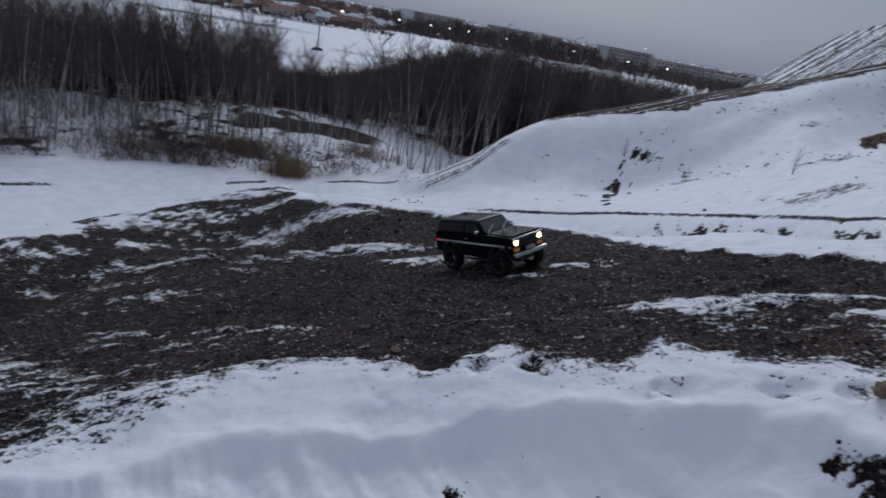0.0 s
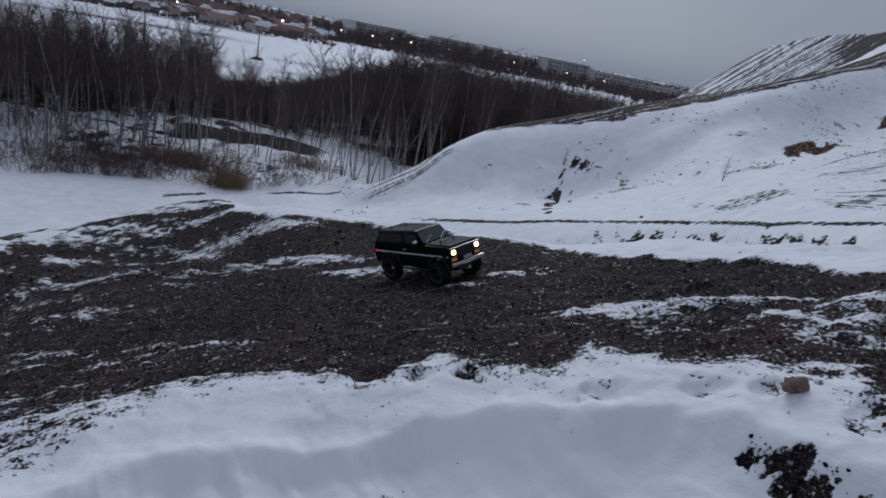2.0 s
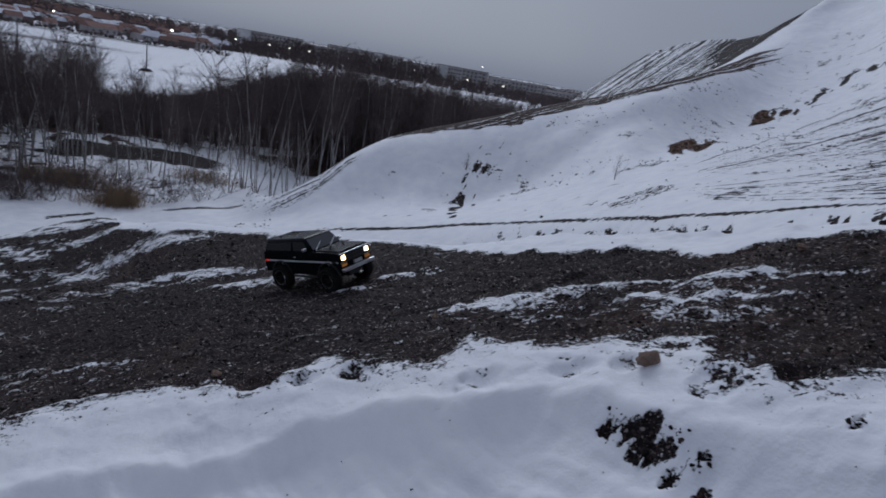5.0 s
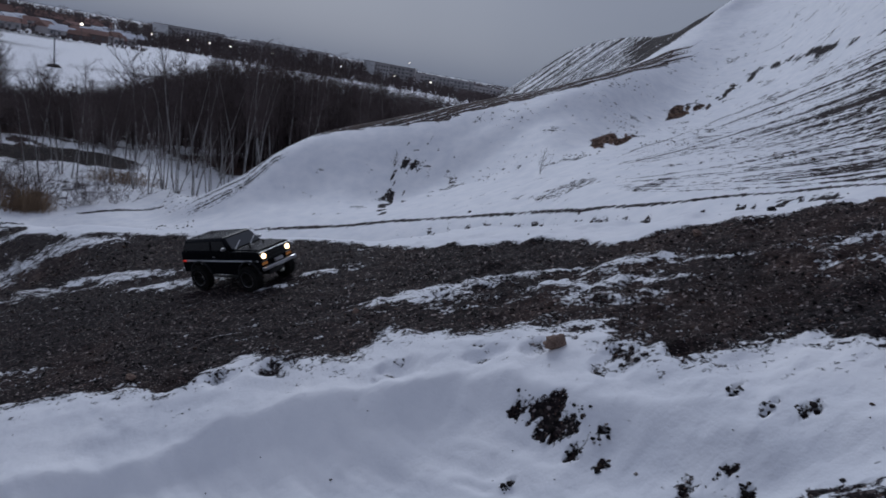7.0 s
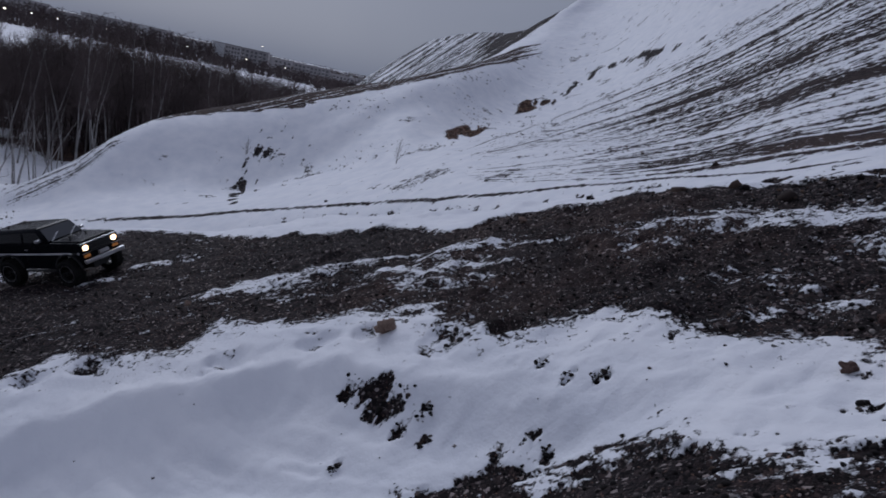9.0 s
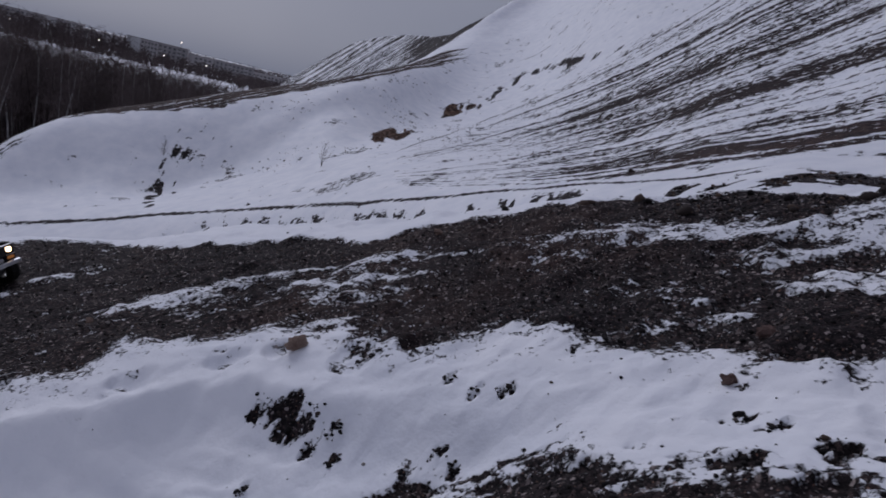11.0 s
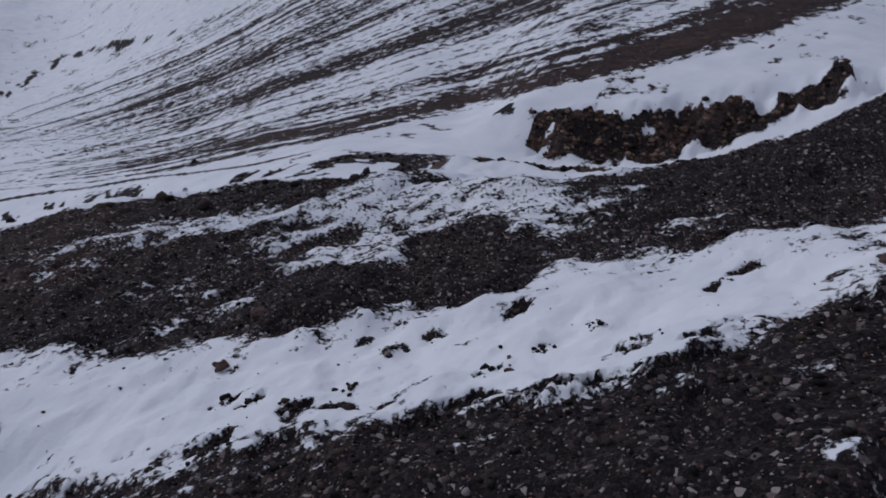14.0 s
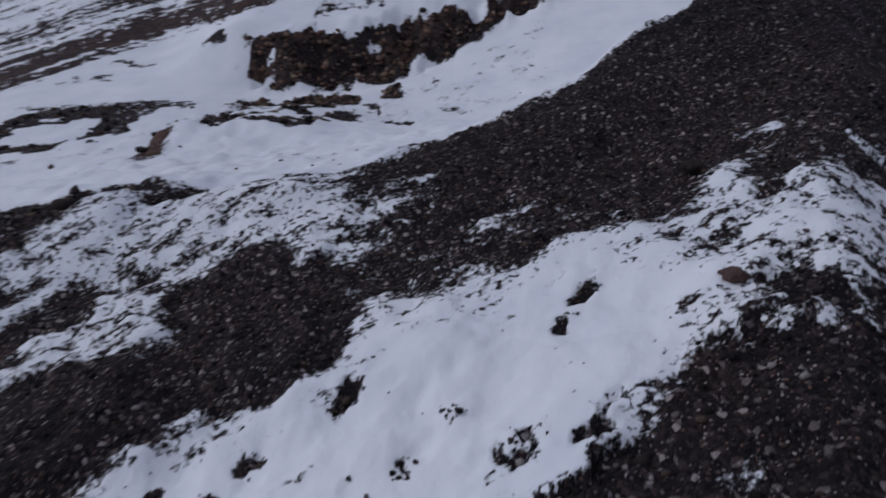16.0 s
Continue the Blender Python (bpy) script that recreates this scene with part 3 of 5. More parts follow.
def snow_cover(x, y, z):
    """Snow (0 to 1), rust-brown earth (0 to 1) and coarseness of the edge."""
    dx, dy = x - MIDDLE[0], y - MIDDLE[1]
    r, b = np.hypot(dx, dy), np.degrees(np.arctan2(dx, dy))
    el = np.degrees(np.arctan2(z - 0.87, r))
    rows = np.array(RIM)
    rim = np.interp(b, rows[:, 0], rows[:, 1])
    wob = 0.05 * fbm(x * 5, y * 5, 21)
    # the bench: thin streaks of snow blown along it
    ux, uy = wind_flow(x, y)
    away = smooth(0.4, 1.2, uy)
    vx, vy = 0.8 * x - 0.6 * y, 0.6 * x + 0.8 * y
    streak = fbm(ux * 4, uy * 12, 31, 5) * (1 - away) + fbm(vx * 4, vy * 11, 32, 5) * away
    clump = fbm(ux * 2.2, uy * 7, 33, 4) * (1 - away) + fbm(vx * 2.2, vy * 6, 34, 4) * away
    on_bench = 0.02 + 0.36 * streak + 0.4 * (fbm(ux * 15, uy * 36, 37, 3) * (1 - away) + fbm(vx * 15, vy * 36, 38, 3) * away)
    for px, py, a, w, bearing, s in FAR_PATCHES + BENCH_PATCHES + EAST_PATCHES:
        c, sn = math.cos(radians(bearing)), math.sin(radians(bearing))
        u, v = (x - px) * sn + (y - py) * c, (x - px) * c - (y - py) * sn
        on_bench = on_bench + s * np.exp(-((u / a) ** 2 + (v / w) ** 2)) * (1.12 + 1.0 * streak + 1.1 * clump)
    on_bench = on_bench + 0.07 * smooth(1.65, 2.0, x) * smooth(1.7, 1.2, y) * smooth(-0.2, 0.1, y) + 0.09 * smooth(-0.1, -1.3, x)
    on_bench = on_bench - 0.3 * smooth(2.0, 2.2, x) * smooth(-0.15, -0.35, y)
    on_bench = on_bench - 0.45 * smooth(0.84, 0.95, r / rim + 0.08 * clump) * smooth(16, 26, b) * smooth(85, 60, b)
    on_bench = on_bench + 0.1 * smooth(0.76, 0.94, r / rim) * smooth(-4, -12, b)
    # thin snow never closes over the stones
    on_bench = np.where(on_bench > 0.45, 0.45 + 0.25 * np.tanh((on_bench - 0.45) / 0.25), on_bench)
    top = line_distance(x, y, SNOW_TOP) + wob
    low = line_distance(x, y, SNOW_LOW) + wob
    loose = 1 + 1.5 * smooth(-0.1, -0.7, x)
    band = smooth(0.12 * loose, -0.17 * loose, top) * (1 - 0.68 * smooth(-0.4, -0.64, y) * smooth(1.2, 1.4, x))
    snow = on_bench * (1 - band) + (1.0 + 0.5 * smooth(-0.12, -0.4, top)) * band
    # gravel apron beside the path
    apron = smooth(0.13, -0.06, low) * smooth(0.75, 1.1, x + 0.4 * fbm(x * 6, y * 6, 8) + 0.8 * smooth(0.6, 0.0, y))
    snow = snow * (1 - apron) + (0.9 * np.clip(fbm(ux * 8, uy * 15, 41) - 0.08, 0, 1)) * apron
    # specks towards the apron
    speck = smooth(0.05, 0.4, fbm(ux * 14, uy * 30, 51, 4)) * smooth(-0.3, -0.02, -np.abs(low)) * band * smooth(0.7, 1.1, x)
    snow = snow - 0.65 * speck
    for hx, hy, hr, hz in [m for m in MOUNDS if m[2] < 0.5]:
        snow = snow - 1.3 * np.exp(-(((x - hx) ** 2 + (y - hy) ** 2) / (hr * 0.95) ** 2) ** 2) * (0.75 + 0.6 * fbm(x * 22, y * 22, 61))
    wx, wy = x + 0.03 * fbm(x * 30, y * 30, 64), y + 0.03 * fbm(x * 30, y * 30, 65)
    for hx, hy, hr in HUMPS:
        snow = snow - 1.6 * np.exp(-(((wx - hx) ** 2 + (wy - hy) ** 2) / (1.1 * hr) ** 2) ** 1.2) * (0.75 + 0.9 * fbm(x * 60, y * 60, 66, 3))
    for px, py, pr in PRINTS:
        snow = snow - 0.42 * np.exp(-(((x - px) ** 2 + (y - py) ** 2) / (pr * 0.8) ** 2) ** 2) * (0.6 + 1.2 * fbm(x * 30, y * 30, 63))
    # beyond the rim
    out = smooth(0.98, 1.06, r / rim + 0.1 * fbm(x * 3, y * 3, 71))
    white = 1.4 + 0 * x
    foot = np.interp(b, np.array(FOOT)[:, 0], np.array(FOOT)[:, 1])
    crest = np.interp(b, np.array(CREST)[:, 0], np.array(CREST)[:, 1])
    # furrows fan out over the right-hand slope from its low western end
    fan = np.degrees(np.arctan2(el + 8.5, b - 27)) + np.interp(b, (30, 40, 47, 55, 60, 72, 84), (10, 7.7, 5.8, 3.5, 2, 0.6, 0))
    reach = np.hypot(el + 8.5, b - 27)
    edge_low = 17.6 + 0.03 * (b - 60)
    right = smooth(29, 37, b) * smooth(0.95, 1.0, r / foot) * smooth(175, 150, b) * smooth(-1.4, 0.6, fan - edge_low) * smooth(40.5, 37, fan + 1.5 * fbm(b * 0.3, el * 0.3, 82))
    right = right * (r < 1.05 * crest)
    share = 0.47 + 0.1 * smooth(40, 54, b) - 0.035 * smooth(60, 75, b) + 0.035 * smooth(68, 84, b) * smooth(40, 34, fan) + (0.13 - 0.08 * smooth(55, 75, b)) * fbm(fan * 0.5, reach * 0.02, 81, 3) - 0.015
    across, along_it, amount = fan / 0.46, reach, share * right
    hem = np.exp(-((fan - edge_low - 1.1) / 1.0) ** 2) * smooth(52, 60, b) * smooth(112, 92, b) * (r > foot * 1.0) * right
    amount = amount + 0.1 * hem * (0.85 + 0.9 * fbm(fan * 1.5, reach * 0.3, 87))
    # dark line of the old track at the slope's foot and the broken ground under it
    track = np.exp(-((r / foot - 1) / 0.009) ** 2) * smooth(0, 10, b) * smooth(70, 60, b)
    white = white - 1.7 * track * (1.05 + 0.5 * fbm(b * 0.6, r * 0.4, 91))
    rough = (fbm(b * 2.1, z * 7.5, 93, 5) + 0.5 * fbm(b * 0.3, z * 1.5, 92, 2)) * smooth(62, 50, b) + (fbm(x * 3.4, y * 3.4, 93, 5) + 0.05) * smooth(50, 62, b)
    broken = smooth(0.0, 0.22, rough + 0.12 * smooth(60, 75, b) + 0.12 * smooth(14, 20, b) * smooth(60, 50, b)) * smooth(0.62, 0.74, r / foot) * smooth(1.0, 0.93, r / foot) * smooth(12, 22, b) * (0.55 * smooth(112, 104, b) + 0.45 * smooth(90, 70, b))
    white = white - 1.1 * broken
    dots = np.maximum(smooth(0.3, 0.5, fbm(x * 1.1, y * 1.1, 95)), smooth(0.3, 0.45, fbm(x * 3.5, y * 3.5, 94) - 0.06 + 0.12 * smooth(38, 44, b))) * smooth(1.0, 1.1, r / foot) * smooth(1.0, 0.9, r / crest) * smooth(0, 8, b)
    white = white - 0.8 * dots
    # the crest's wind-bared band and the western flank's scree runs
    crest_el = np.degrees(np.arctan2(np.interp(b, np.array(CREST)[:, 0], np.array(CREST)[:, 2]) - 0.87, crest))
    width = np.interp(b, (8, 11, 20, 33, 42), (0.15, 0.45, 1.6, 1.1, 0.9)) * (1 + 0.25 * fbm(b * 0.5, 0 * b, 96))
    crown = smooth(-0.12, 0.12, el - crest_el + width) * smooth(0.85, 0.9, r / crest) * smooth(1.12, 1.05, r / crest) * smooth(7, 10, b) * smooth(43, 37, b)
    white = white - 0.35 * crown
    flank = smooth(11, 6, b) * smooth(-6, 1, b) * smooth(-1.9, -0.7, el - crest_el) * smooth(0.8, 0.9, r / crest) * smooth(1.3, 1.1, r / crest)
    across = np.where(flank > crown, (el - crest_el) / 0.2 + 0.2 * b, across)
    across = np.where(crown > flank, (el - crest_el - 0.06 * b) / 0.22, across)
    along_it = np.where(np.maximum(crown, flank) > 0, b * 1.2, along_it)
    amount = np.maximum(amount, np.maximum(0.6 * crown, 0.52 * flank))
    # the dark ridge and the furrowed heap behind
    behind = smooth(1.1, 1.25, r / crest) * smooth(20, 24, b) * smooth(175, 150, b)
    ridge = smooth(33.5, 35.5, b) * smooth(80, 70, r)
    across = np.where(behind > 0, (el - 0.95 * (b - 24)) / 0.24, across)
    along_it = np.where(behind > 0, b + el, along_it)
    amount = np.maximum(amount, behind * (0.55 + 0.1 * ridge))
    # valley floor: a black brook, litter under the trees, the white field
    valley = smooth(6, 0, b) * smooth(17, 20, r)
    brook = np.exp(-((r - 25.5 - 1.3 * noise2(b * 0.09, 0 * b, 7) - 0.05 * (b + 20)) / 0.24) ** 2) * smooth(-0.55, -0.2, noise2(b * 0.33, 0 * b, 12))
    far_edge = np.interp(b, (-8, -3, 5, 20), (112, 150, 175, 190)) * (1 + 0.2 * fbm(b * 0.4, 0 * b, 110))
    start = np.interp(b, (-40, -8, -3, 4, 10), (40, 42, 41, 41, 41)) + 5 * fbm(x * 0.2, y * 0.2, 119)
    litter = (smooth(start, start + 6, r) + smooth(27, 29, r) * 0.75 * smooth(0.0, 0.4, fbm(x * 1.3, y * 1.3, 118, 6) + 0.16 * smooth(-13, -22, b)) * smooth(-3, -8, b)) * smooth(far_edge, far_edge * 0.9, r) * (0.75 + 0.9 * fbm(x * 0.25, y * 0.25, 111))
    white = white - valley * (1.4 * brook) - smooth(24, 20, b) * (r > np.where(b < -3, 27, crest * 1.1)) * litter * 1.5
    ditch = r + 2.2 * fbm(x * 0.6, y * 0.6, 120)
    white = white - 1.5 * smooth(37.4, 38.2, ditch) * smooth(43, 41.8, ditch) * smooth(-19, -14, b) * smooth(-2, -6, b) * (1.0 + 0.6 * fbm(x * 0.5, y * 0.5, 117))
    for offset, width, low, high, share in ((0.0, 0.13, -13, -6.5, 0.0), (-0.25, 0.4, -13, -10.6, 0.12), (1.0, 0.16, -11.6, -8, 0.06), (0.3, 0.35, -9.4, -8.2, 0.1)):
        scar = np.exp(-((b - 16.7 - offset - 0.2 * (el + 10) - 0.5 * fbm(el * 1.5, 0 * el, 113)) / width) ** 2) * smooth(low, low + 0.5, el) * smooth(high, high - 0.8, el) * (r > 15) * (r < crest)
        white = white - 1.7 * scar * smooth(0.0, 0.25, fbm(x * 2.6, y * 2.6, 115, 5) + share)
    field = smooth(90, 110, r) * smooth(24, 20, b)
    white = white - field * 0.5 - field * 0.5 * smooth(0.25, 0.5, fbm(x * 0.012, r * 0.06, 121))
    snow = snow * (1 - out) + white * out
    # rust-brown burnt earth
    rust = 0.12 * smooth(0.1, 0.5, fbm(x * 1.3, y * 1.3, 131)) * (1 - out) + out * (0.24 * crown + 0.09 * right * smooth(38, 55, b) + 0.16 * hem + 0.45 * litter * smooth(24, 20, b) * (r > 42))
    for ob, oe, wb, we in ((34.2, -3.0, 1.5, 0.6), (38.9, 0.2, 0.75, 0.5)):
        hole = np.exp(-(((b - ob) / wb) ** 2 + ((el - oe - 0.35 * (b - ob)) / we) ** 2) ** 2) * (r > 10) * (r < crest) * (0.75 + 1.3 * fbm(b * 1.6, el * 1.6, 133))
        snow, rust = snow - 3.0 * hole, rust + 2.0 * hole
    crack = np.exp(-((el - np.interp(b, (31.5, 34, 38.8, 41.3, 44.1, 47.4, 52), (-4.7, -3.6, 0.0, 1.4, 4.3, 6.3, 8.5)) - 0.4 * fbm(b * 2.5, el * 0.5, 135)) / 0.22) ** 2)
    crack = crack * smooth(37.8, 38.8, b) * smooth(53, 47, b) * (r > 10) * (r < crest) * smooth(-0.15, 0.15, fbm(b * 2.2, el * 2.2, 137) + 0.16)
    snow = snow - 2.0 * crack
    top = np.interp(b, np.array(SLOPE)[:, 0], np.array(SLOPE)[:, 1])
    wall = smooth(-0.25, 0.05, r - foot + 0.2 * fbm(x * 2.5, y * 2.5, 141)) * smooth(0.06, -0.06, r - top + 0.15 * fbm(x * 3, y * 3, 143)) * smooth(80.5, 84.5, b + 4.5 * fbm(x * 2.5, y * 2.5 + z * 4, 144)) * smooth(109, 106, b)
    wall = wall * smooth(-0.16, 0.04, fbm(b * 0.3, z * 3.4, 147) + 0.17 + 0.2 * smooth(0.3, 0.0, r - foot) * smooth(98, 94, b))
    bank = line_distance(x, y, CHANNEL_BANK) + 0.1 * fbm(x * 4, y * 4, 149)
    side = np.exp(-((bank - 0.04) / 0.11) ** 2) * smooth(3.1, 3.9, x) * smooth(7.1, 6.6, x) * smooth(-0.45, -0.15, fbm(x * 2, y * 2, 151))
    clods = smooth(0.08, 0.3, fbm(x * 2.2, y * 5, 153)) * smooth(0, -0.15, bank) * smooth(-2.2, -1.2, bank) * smooth(3, 3.6, x) * smooth(7.6, 6.8, x)
    snow, rust = snow - 2.2 * side - 1.3 * clods, rust + 0.5 * side
    snow, rust = snow - 1.8 * wall, rust + wall * 1.5 * np.clip(fbm(x * 3, y * 3 + z * 4, 145) + 0.12, 0, 1)
    return np.clip(snow, -0.3, 1.5), np.clip(rust, 0, 1), smooth(3, 9, r), (across, along_it, amount * out), (ux, uy, away)


def ground_height(x, y):
    z = broad_height(x, y)
    return z + fine_height(np.asarray(x, float), np.asarray(y, float), snow_cover(np.asarray(x, float), np.asarray(y, float), z)[0])


def make_ground():
    az = np.concatenate([np.arange(-46, 124, 0.24), np.arange(124, 314, 2.5)])
    rad = np.concatenate([np.geomspace(0.02, 0.5, 12)[:-1], np.geomspace(0.5, 3.2, 310)[:-1], np.geomspace(3.2, 110, 320)[:-1], np.geomspace(110, 4500, 55)])
    a, r = np.meshgrid(np.radians(az), rad, indexing="ij")
    x, y = MIDDLE[0] + r * np.sin(a), MIDDLE[1] + r * np.cos(a)
    z = broad_height(x, y)
    snow, rust, coarse, furrow, flow = snow_cover(x, y, z)
    z = z + fine_height(x, y, snow)
    na, nr = x.shape
    k = np.arange(na)[:, None] * nr + np.arange(nr - 1)[None, :]
    k2 = ((np.arange(na) + 1) % na)[:, None] * nr + np.arange(nr - 1)[None, :]
    quads = np.stack([k, k + 1, k2 + 1, k2], -1).reshape(-1, 4)
    me = bpy.data.meshes.new("ground")
    me.vertices.add(na * nr)
    me.vertices.foreach_set("co", np.stack([x, y, z], -1).reshape(-1).astype(np.float32))
    me.loops.add(len(quads) * 4)
    me.polygons.add(len(quads))
    me.loops.foreach_set("vertex_index", quads.reshape(-1).astype(np.int32))
    me.polygons.foreach_set("loop_start", np.arange(0, len(quads) * 4, 4, dtype=np.int32))
    me.update(calc_edges=True)
    me.polygons.foreach_set("use_smooth", np.ones(len(quads), dtype=bool))
    for name, values in (("snow", snow), ("rust", rust), ("coarse", coarse)):
        me.attributes.new(name, "FLOAT", "POINT").data.foreach_set("value", values.reshape(-1).astype(np.float32))
    for name, values in (("furrow", furrow), ("flow", flow)):
        me.attributes.new(name, "FLOAT_VECTOR", "POINT").data.foreach_set("vector", np.stack(values, -1).reshape(-1).astype(np.float32))
    me.materials.append(GROUND)
    me.update()
    me.validate()
    return tagged(new("ground", me), "snowy black gravel spoil heap, slopes and valley floor", "ground", kind="structure")


make_ground()


# ---- bare trees ----
BIRCH_BARK = varied("birch_bark", (0.1, 0.095, 0.09), (0.46, 0.44, 0.425), 1.3, 0.8, fine=9)
DARK_BARK = varied("dark_bark", (0.022, 0.018, 0.016), (0.06, 0.048, 0.042), 2.0, 0.9)
TWIGS = varied("reddish_twigs", (0.074, 0.058, 0.056), (0.16, 0.126, 0.122), 1.5, 0.9, bump=0)


class Limbs:
    """Gathers tapered tubes into one vertex and face list."""

    def __init__(self):
        self.v, self.f = [], []

    def tube(self, points, radii, sides):
        base, n = len(self.v), len(points)
        for k, (p, rad) in enumerate(zip(points, radii)):
            d = (points[min(k + 1, n - 1)] - points[max(k - 1, 0)]).normalized()
            u = d.orthogonal().normalized()
            w = d.cross(u)
            for s in range(sides):
                q = 2 * math.pi * s / sides
                self.v.append(p + rad * (math.cos(q) * u + math.sin(q) * w))
        for k in range(n - 1):
            for s in range(sides):
                a, b = base + k * sides + s, base + k * sides + (s + 1) % sides
                self.f.append((a, b, b + sides, a + sides))


def grow(limbs, rng, start, way, length, radius, depth, sides, spread, droop):
    n = 3 if depth > 1 else 1 + (depth == 1)
    pts, p, d = [start], start, way.normalized()
    for k in range(n):
        d = (d + Vector((rng.gauss(0, 0.13), rng.gauss(0, 0.13), rng.gauss(0, 0.1) + droop))).normalized()
        p = p + d * length / n
        pts.append(p)
    limbs.tube(pts, [radius * (1 - 0.75 * k / n) for k in range(n + 1)], sides)
    if depth == 0:
        return
    for k in range(rng.randint(4, 5)):
        t = rng.uniform(0.25, 1.0) * n
        i = min(int(t), n - 1)
        q = pts[i].lerp(pts[i + 1], t - i)
        side = Vector((rng.gauss(0, 1), rng.gauss(0, 1), rng.gauss(0.3, 0.5))).normalized()
        grow(limbs, rng, q, d * (1 - spread) + side * spread, length * rng.uniform(0.35, 0.6), radius * 0.42, depth - 1, 3, spread, droop)


def bare_tree(seed, height, bark, lean=0.05, stems=1, first=0.3, spread=0.6, reach=0.28, branches=16, twig=0.012, droop=0.02):
    rng = random.Random(seed)
    tree = new("tree")
    trunk, crown = Limbs(), Limbs()
    for s in range(stems):
        way = Vector((rng.gauss(0, lean) + (0.13 * math.cos(s * 2.4) if stems > 1 else 0), rng.gauss(0, lean) + (0.13 * math.sin(s * 2.4) if stems > 1 else 0), 1)).normalized()
        h = height * rng.uniform(0.8, 1.0)
        pts, p, d = [Vector((0.1 * math.cos(s * 2.4), 0.1 * math.sin(s * 2.4), -0.15)) if stems > 1 else Vector((0, 0, -0.15))], None, way
        p = pts[0]
        for k in range(9):
            d = (d + Vector((rng.gauss(0, 0.05), rng.gauss(0, 0.05), 0.04))).normalized()
            p = p + d * h / 9
            pts.append(p)
        rad = height * 0.0052 + 0.012
        trunk.tube(pts, [rad * (1 - 0.9 * k / 9) for k in range(10)], 6)
        for k in range(branches):
            t = rng.uniform(first, 0.98) * 9
            i = min(int(t), 8)
            q = pts[i].lerp(pts[i + 1], t - i)
            a = rng.uniform(0, 6.283)
            side = Vector((math.cos(a), math.sin(a), rng.uniform(0.5, 1.3))).normalized()
            grow(crown, rng, q, side * spread + d * (1 - spread), height * reach * (1.15 - 0.75 * t / 9) * rng.uniform(0.7, 1.1), twig * (1.4 - t / 12), 2, 3, 0.55, droop)
    for name, limbs, mat in (("trunk", trunk, bark), ("crown", crown, TWIGS)):
        ob = new(name, mesh_from(name, limbs.v, limbs.f, mat, True))
        ob.parent = tree
    return tree


def on_land(bearing, distance):
    x, y = MIDDLE[0] + distance * math.sin(radians(bearing)), MIDDLE[1] + distance * math.cos(radians(bearing))
    return x, y, float(broad_height(x, y))


BIRCH_LABEL = "slender bare white-barked birch tree standing in snow"
DARK_LABEL = "dark leafless tree with a dense twiggy crown"
birches = [tagged(bare_tree(10 + k, 6.6, BIRCH_BARK, lean=0.08, branches=34, droop=0.0, twig=0.019, reach=0.26, first=0.38, spread=0.6), BIRCH_LABEL, "birch tree", "birches of the valley belt") for k in range(4)]
clumps = [tagged(bare_tree(30 + k, 5.0, BIRCH_BARK, stems=4, branches=8, reach=0.22, first=0.4, twig=0.01), "clump of thin leaning bare birch stems", "birch tree", "birches of the valley belt") for k in range(2)]
darks = [tagged(bare_tree(50 + k, 6.0, DARK_BARK, lean=0.1, branches=22, reach=0.42, first=0.2, spread=0.75, twig=0.026), DARK_LABEL, "tree", "dark trees of the valley belt") for k in range(4)]
for name, kinds in (("birch_tree", birches), ("birch_clump", clumps), ("dark_tree", darks)):
    for ob in kinds:
        ob.name = name
rng = random.Random(5)


def plant(kinds, bearing, distance, scale):
    x, y, z = on_land(bearing, distance)
    ob = copy_thing(rng.choice(kinds), pose(x, y, z, 0, 0, rng.uniform(0, 360)))
    ob.scale = (scale, scale, scale * rng.uniform(0.9, 1.1))


def plant_under(kinds, tall, bearing, distance, sight):
    """A tree whose top stays under a line of sight, in degrees, from the path."""
    z = on_land(bearing, distance)[2]
    plant(kinds, bearing, distance, max(0.3, (0.87 + distance * math.tan(radians(sight)) - z) / tall))


for k in range(180):
    b = rng.uniform(-46, -4)
    plant_under(birches, 6.3, b, 31 + 18 * rng.random() ** 0.7, np.interp(b, (-30, -14, -11, -4), (-2.6, -2.2, -4.0, -5.2)) - 3.0 * rng.random() ** 1.5)
for k in range(60):
    plant_under(birches, 6.3, rng.uniform(-36, -13), rng.uniform(31, 44), -2.5 - 1.1 * rng.random())
for k in range(70):
    b = rng.uniform(-5, 18)
    plant_under(birches, 6.3, b, rng.uniform(38, 54), np.interp(b, (-5, -2, 3, 8, 18), (-2.8, -2.0, -0.8, -0.3, -1.4)) - 1.6 * rng.random())
for b, d, s in ((-3.3, 31, 0.7), (-1.2, 31.5, 0.8), (1.4, 33, 0.85), (-2.2, 33, 0.9), (0.2, 34, 0.95), (-4.4, 32, 0.6), (2.6, 36, 0.9), (-6.5, 34, 0.6), (-9.5, 35, 0.7), (-23, 28.5, 0.6), (-30, 29, 0.7), (-19, 29.5, 0.5), (-35, 30, 0.6)):
    plant(clumps, b, d, s)
for k in range(75):
    plant_under(darks, 6.0, rng.uniform(-46, -5), rng.uniform(41, 62), -5.2 - 1.6 * rng.random())
for k in range(95):
    b = rng.uniform(-3, 21)
    plant_under(darks, 6.0, b, rng.uniform(44, 66), np.interp(b, (-3, 3, 8, 12, 21), (-3.2, -1.0, -0.6, -1.5, -1.3)) - 1.5 * rng.random())
for k in range(40):
    plant_under(birches, 6.3, rng.uniform(-44, -20), rng.uniform(36, 50), -3.0 - 2.0 * rng.random())
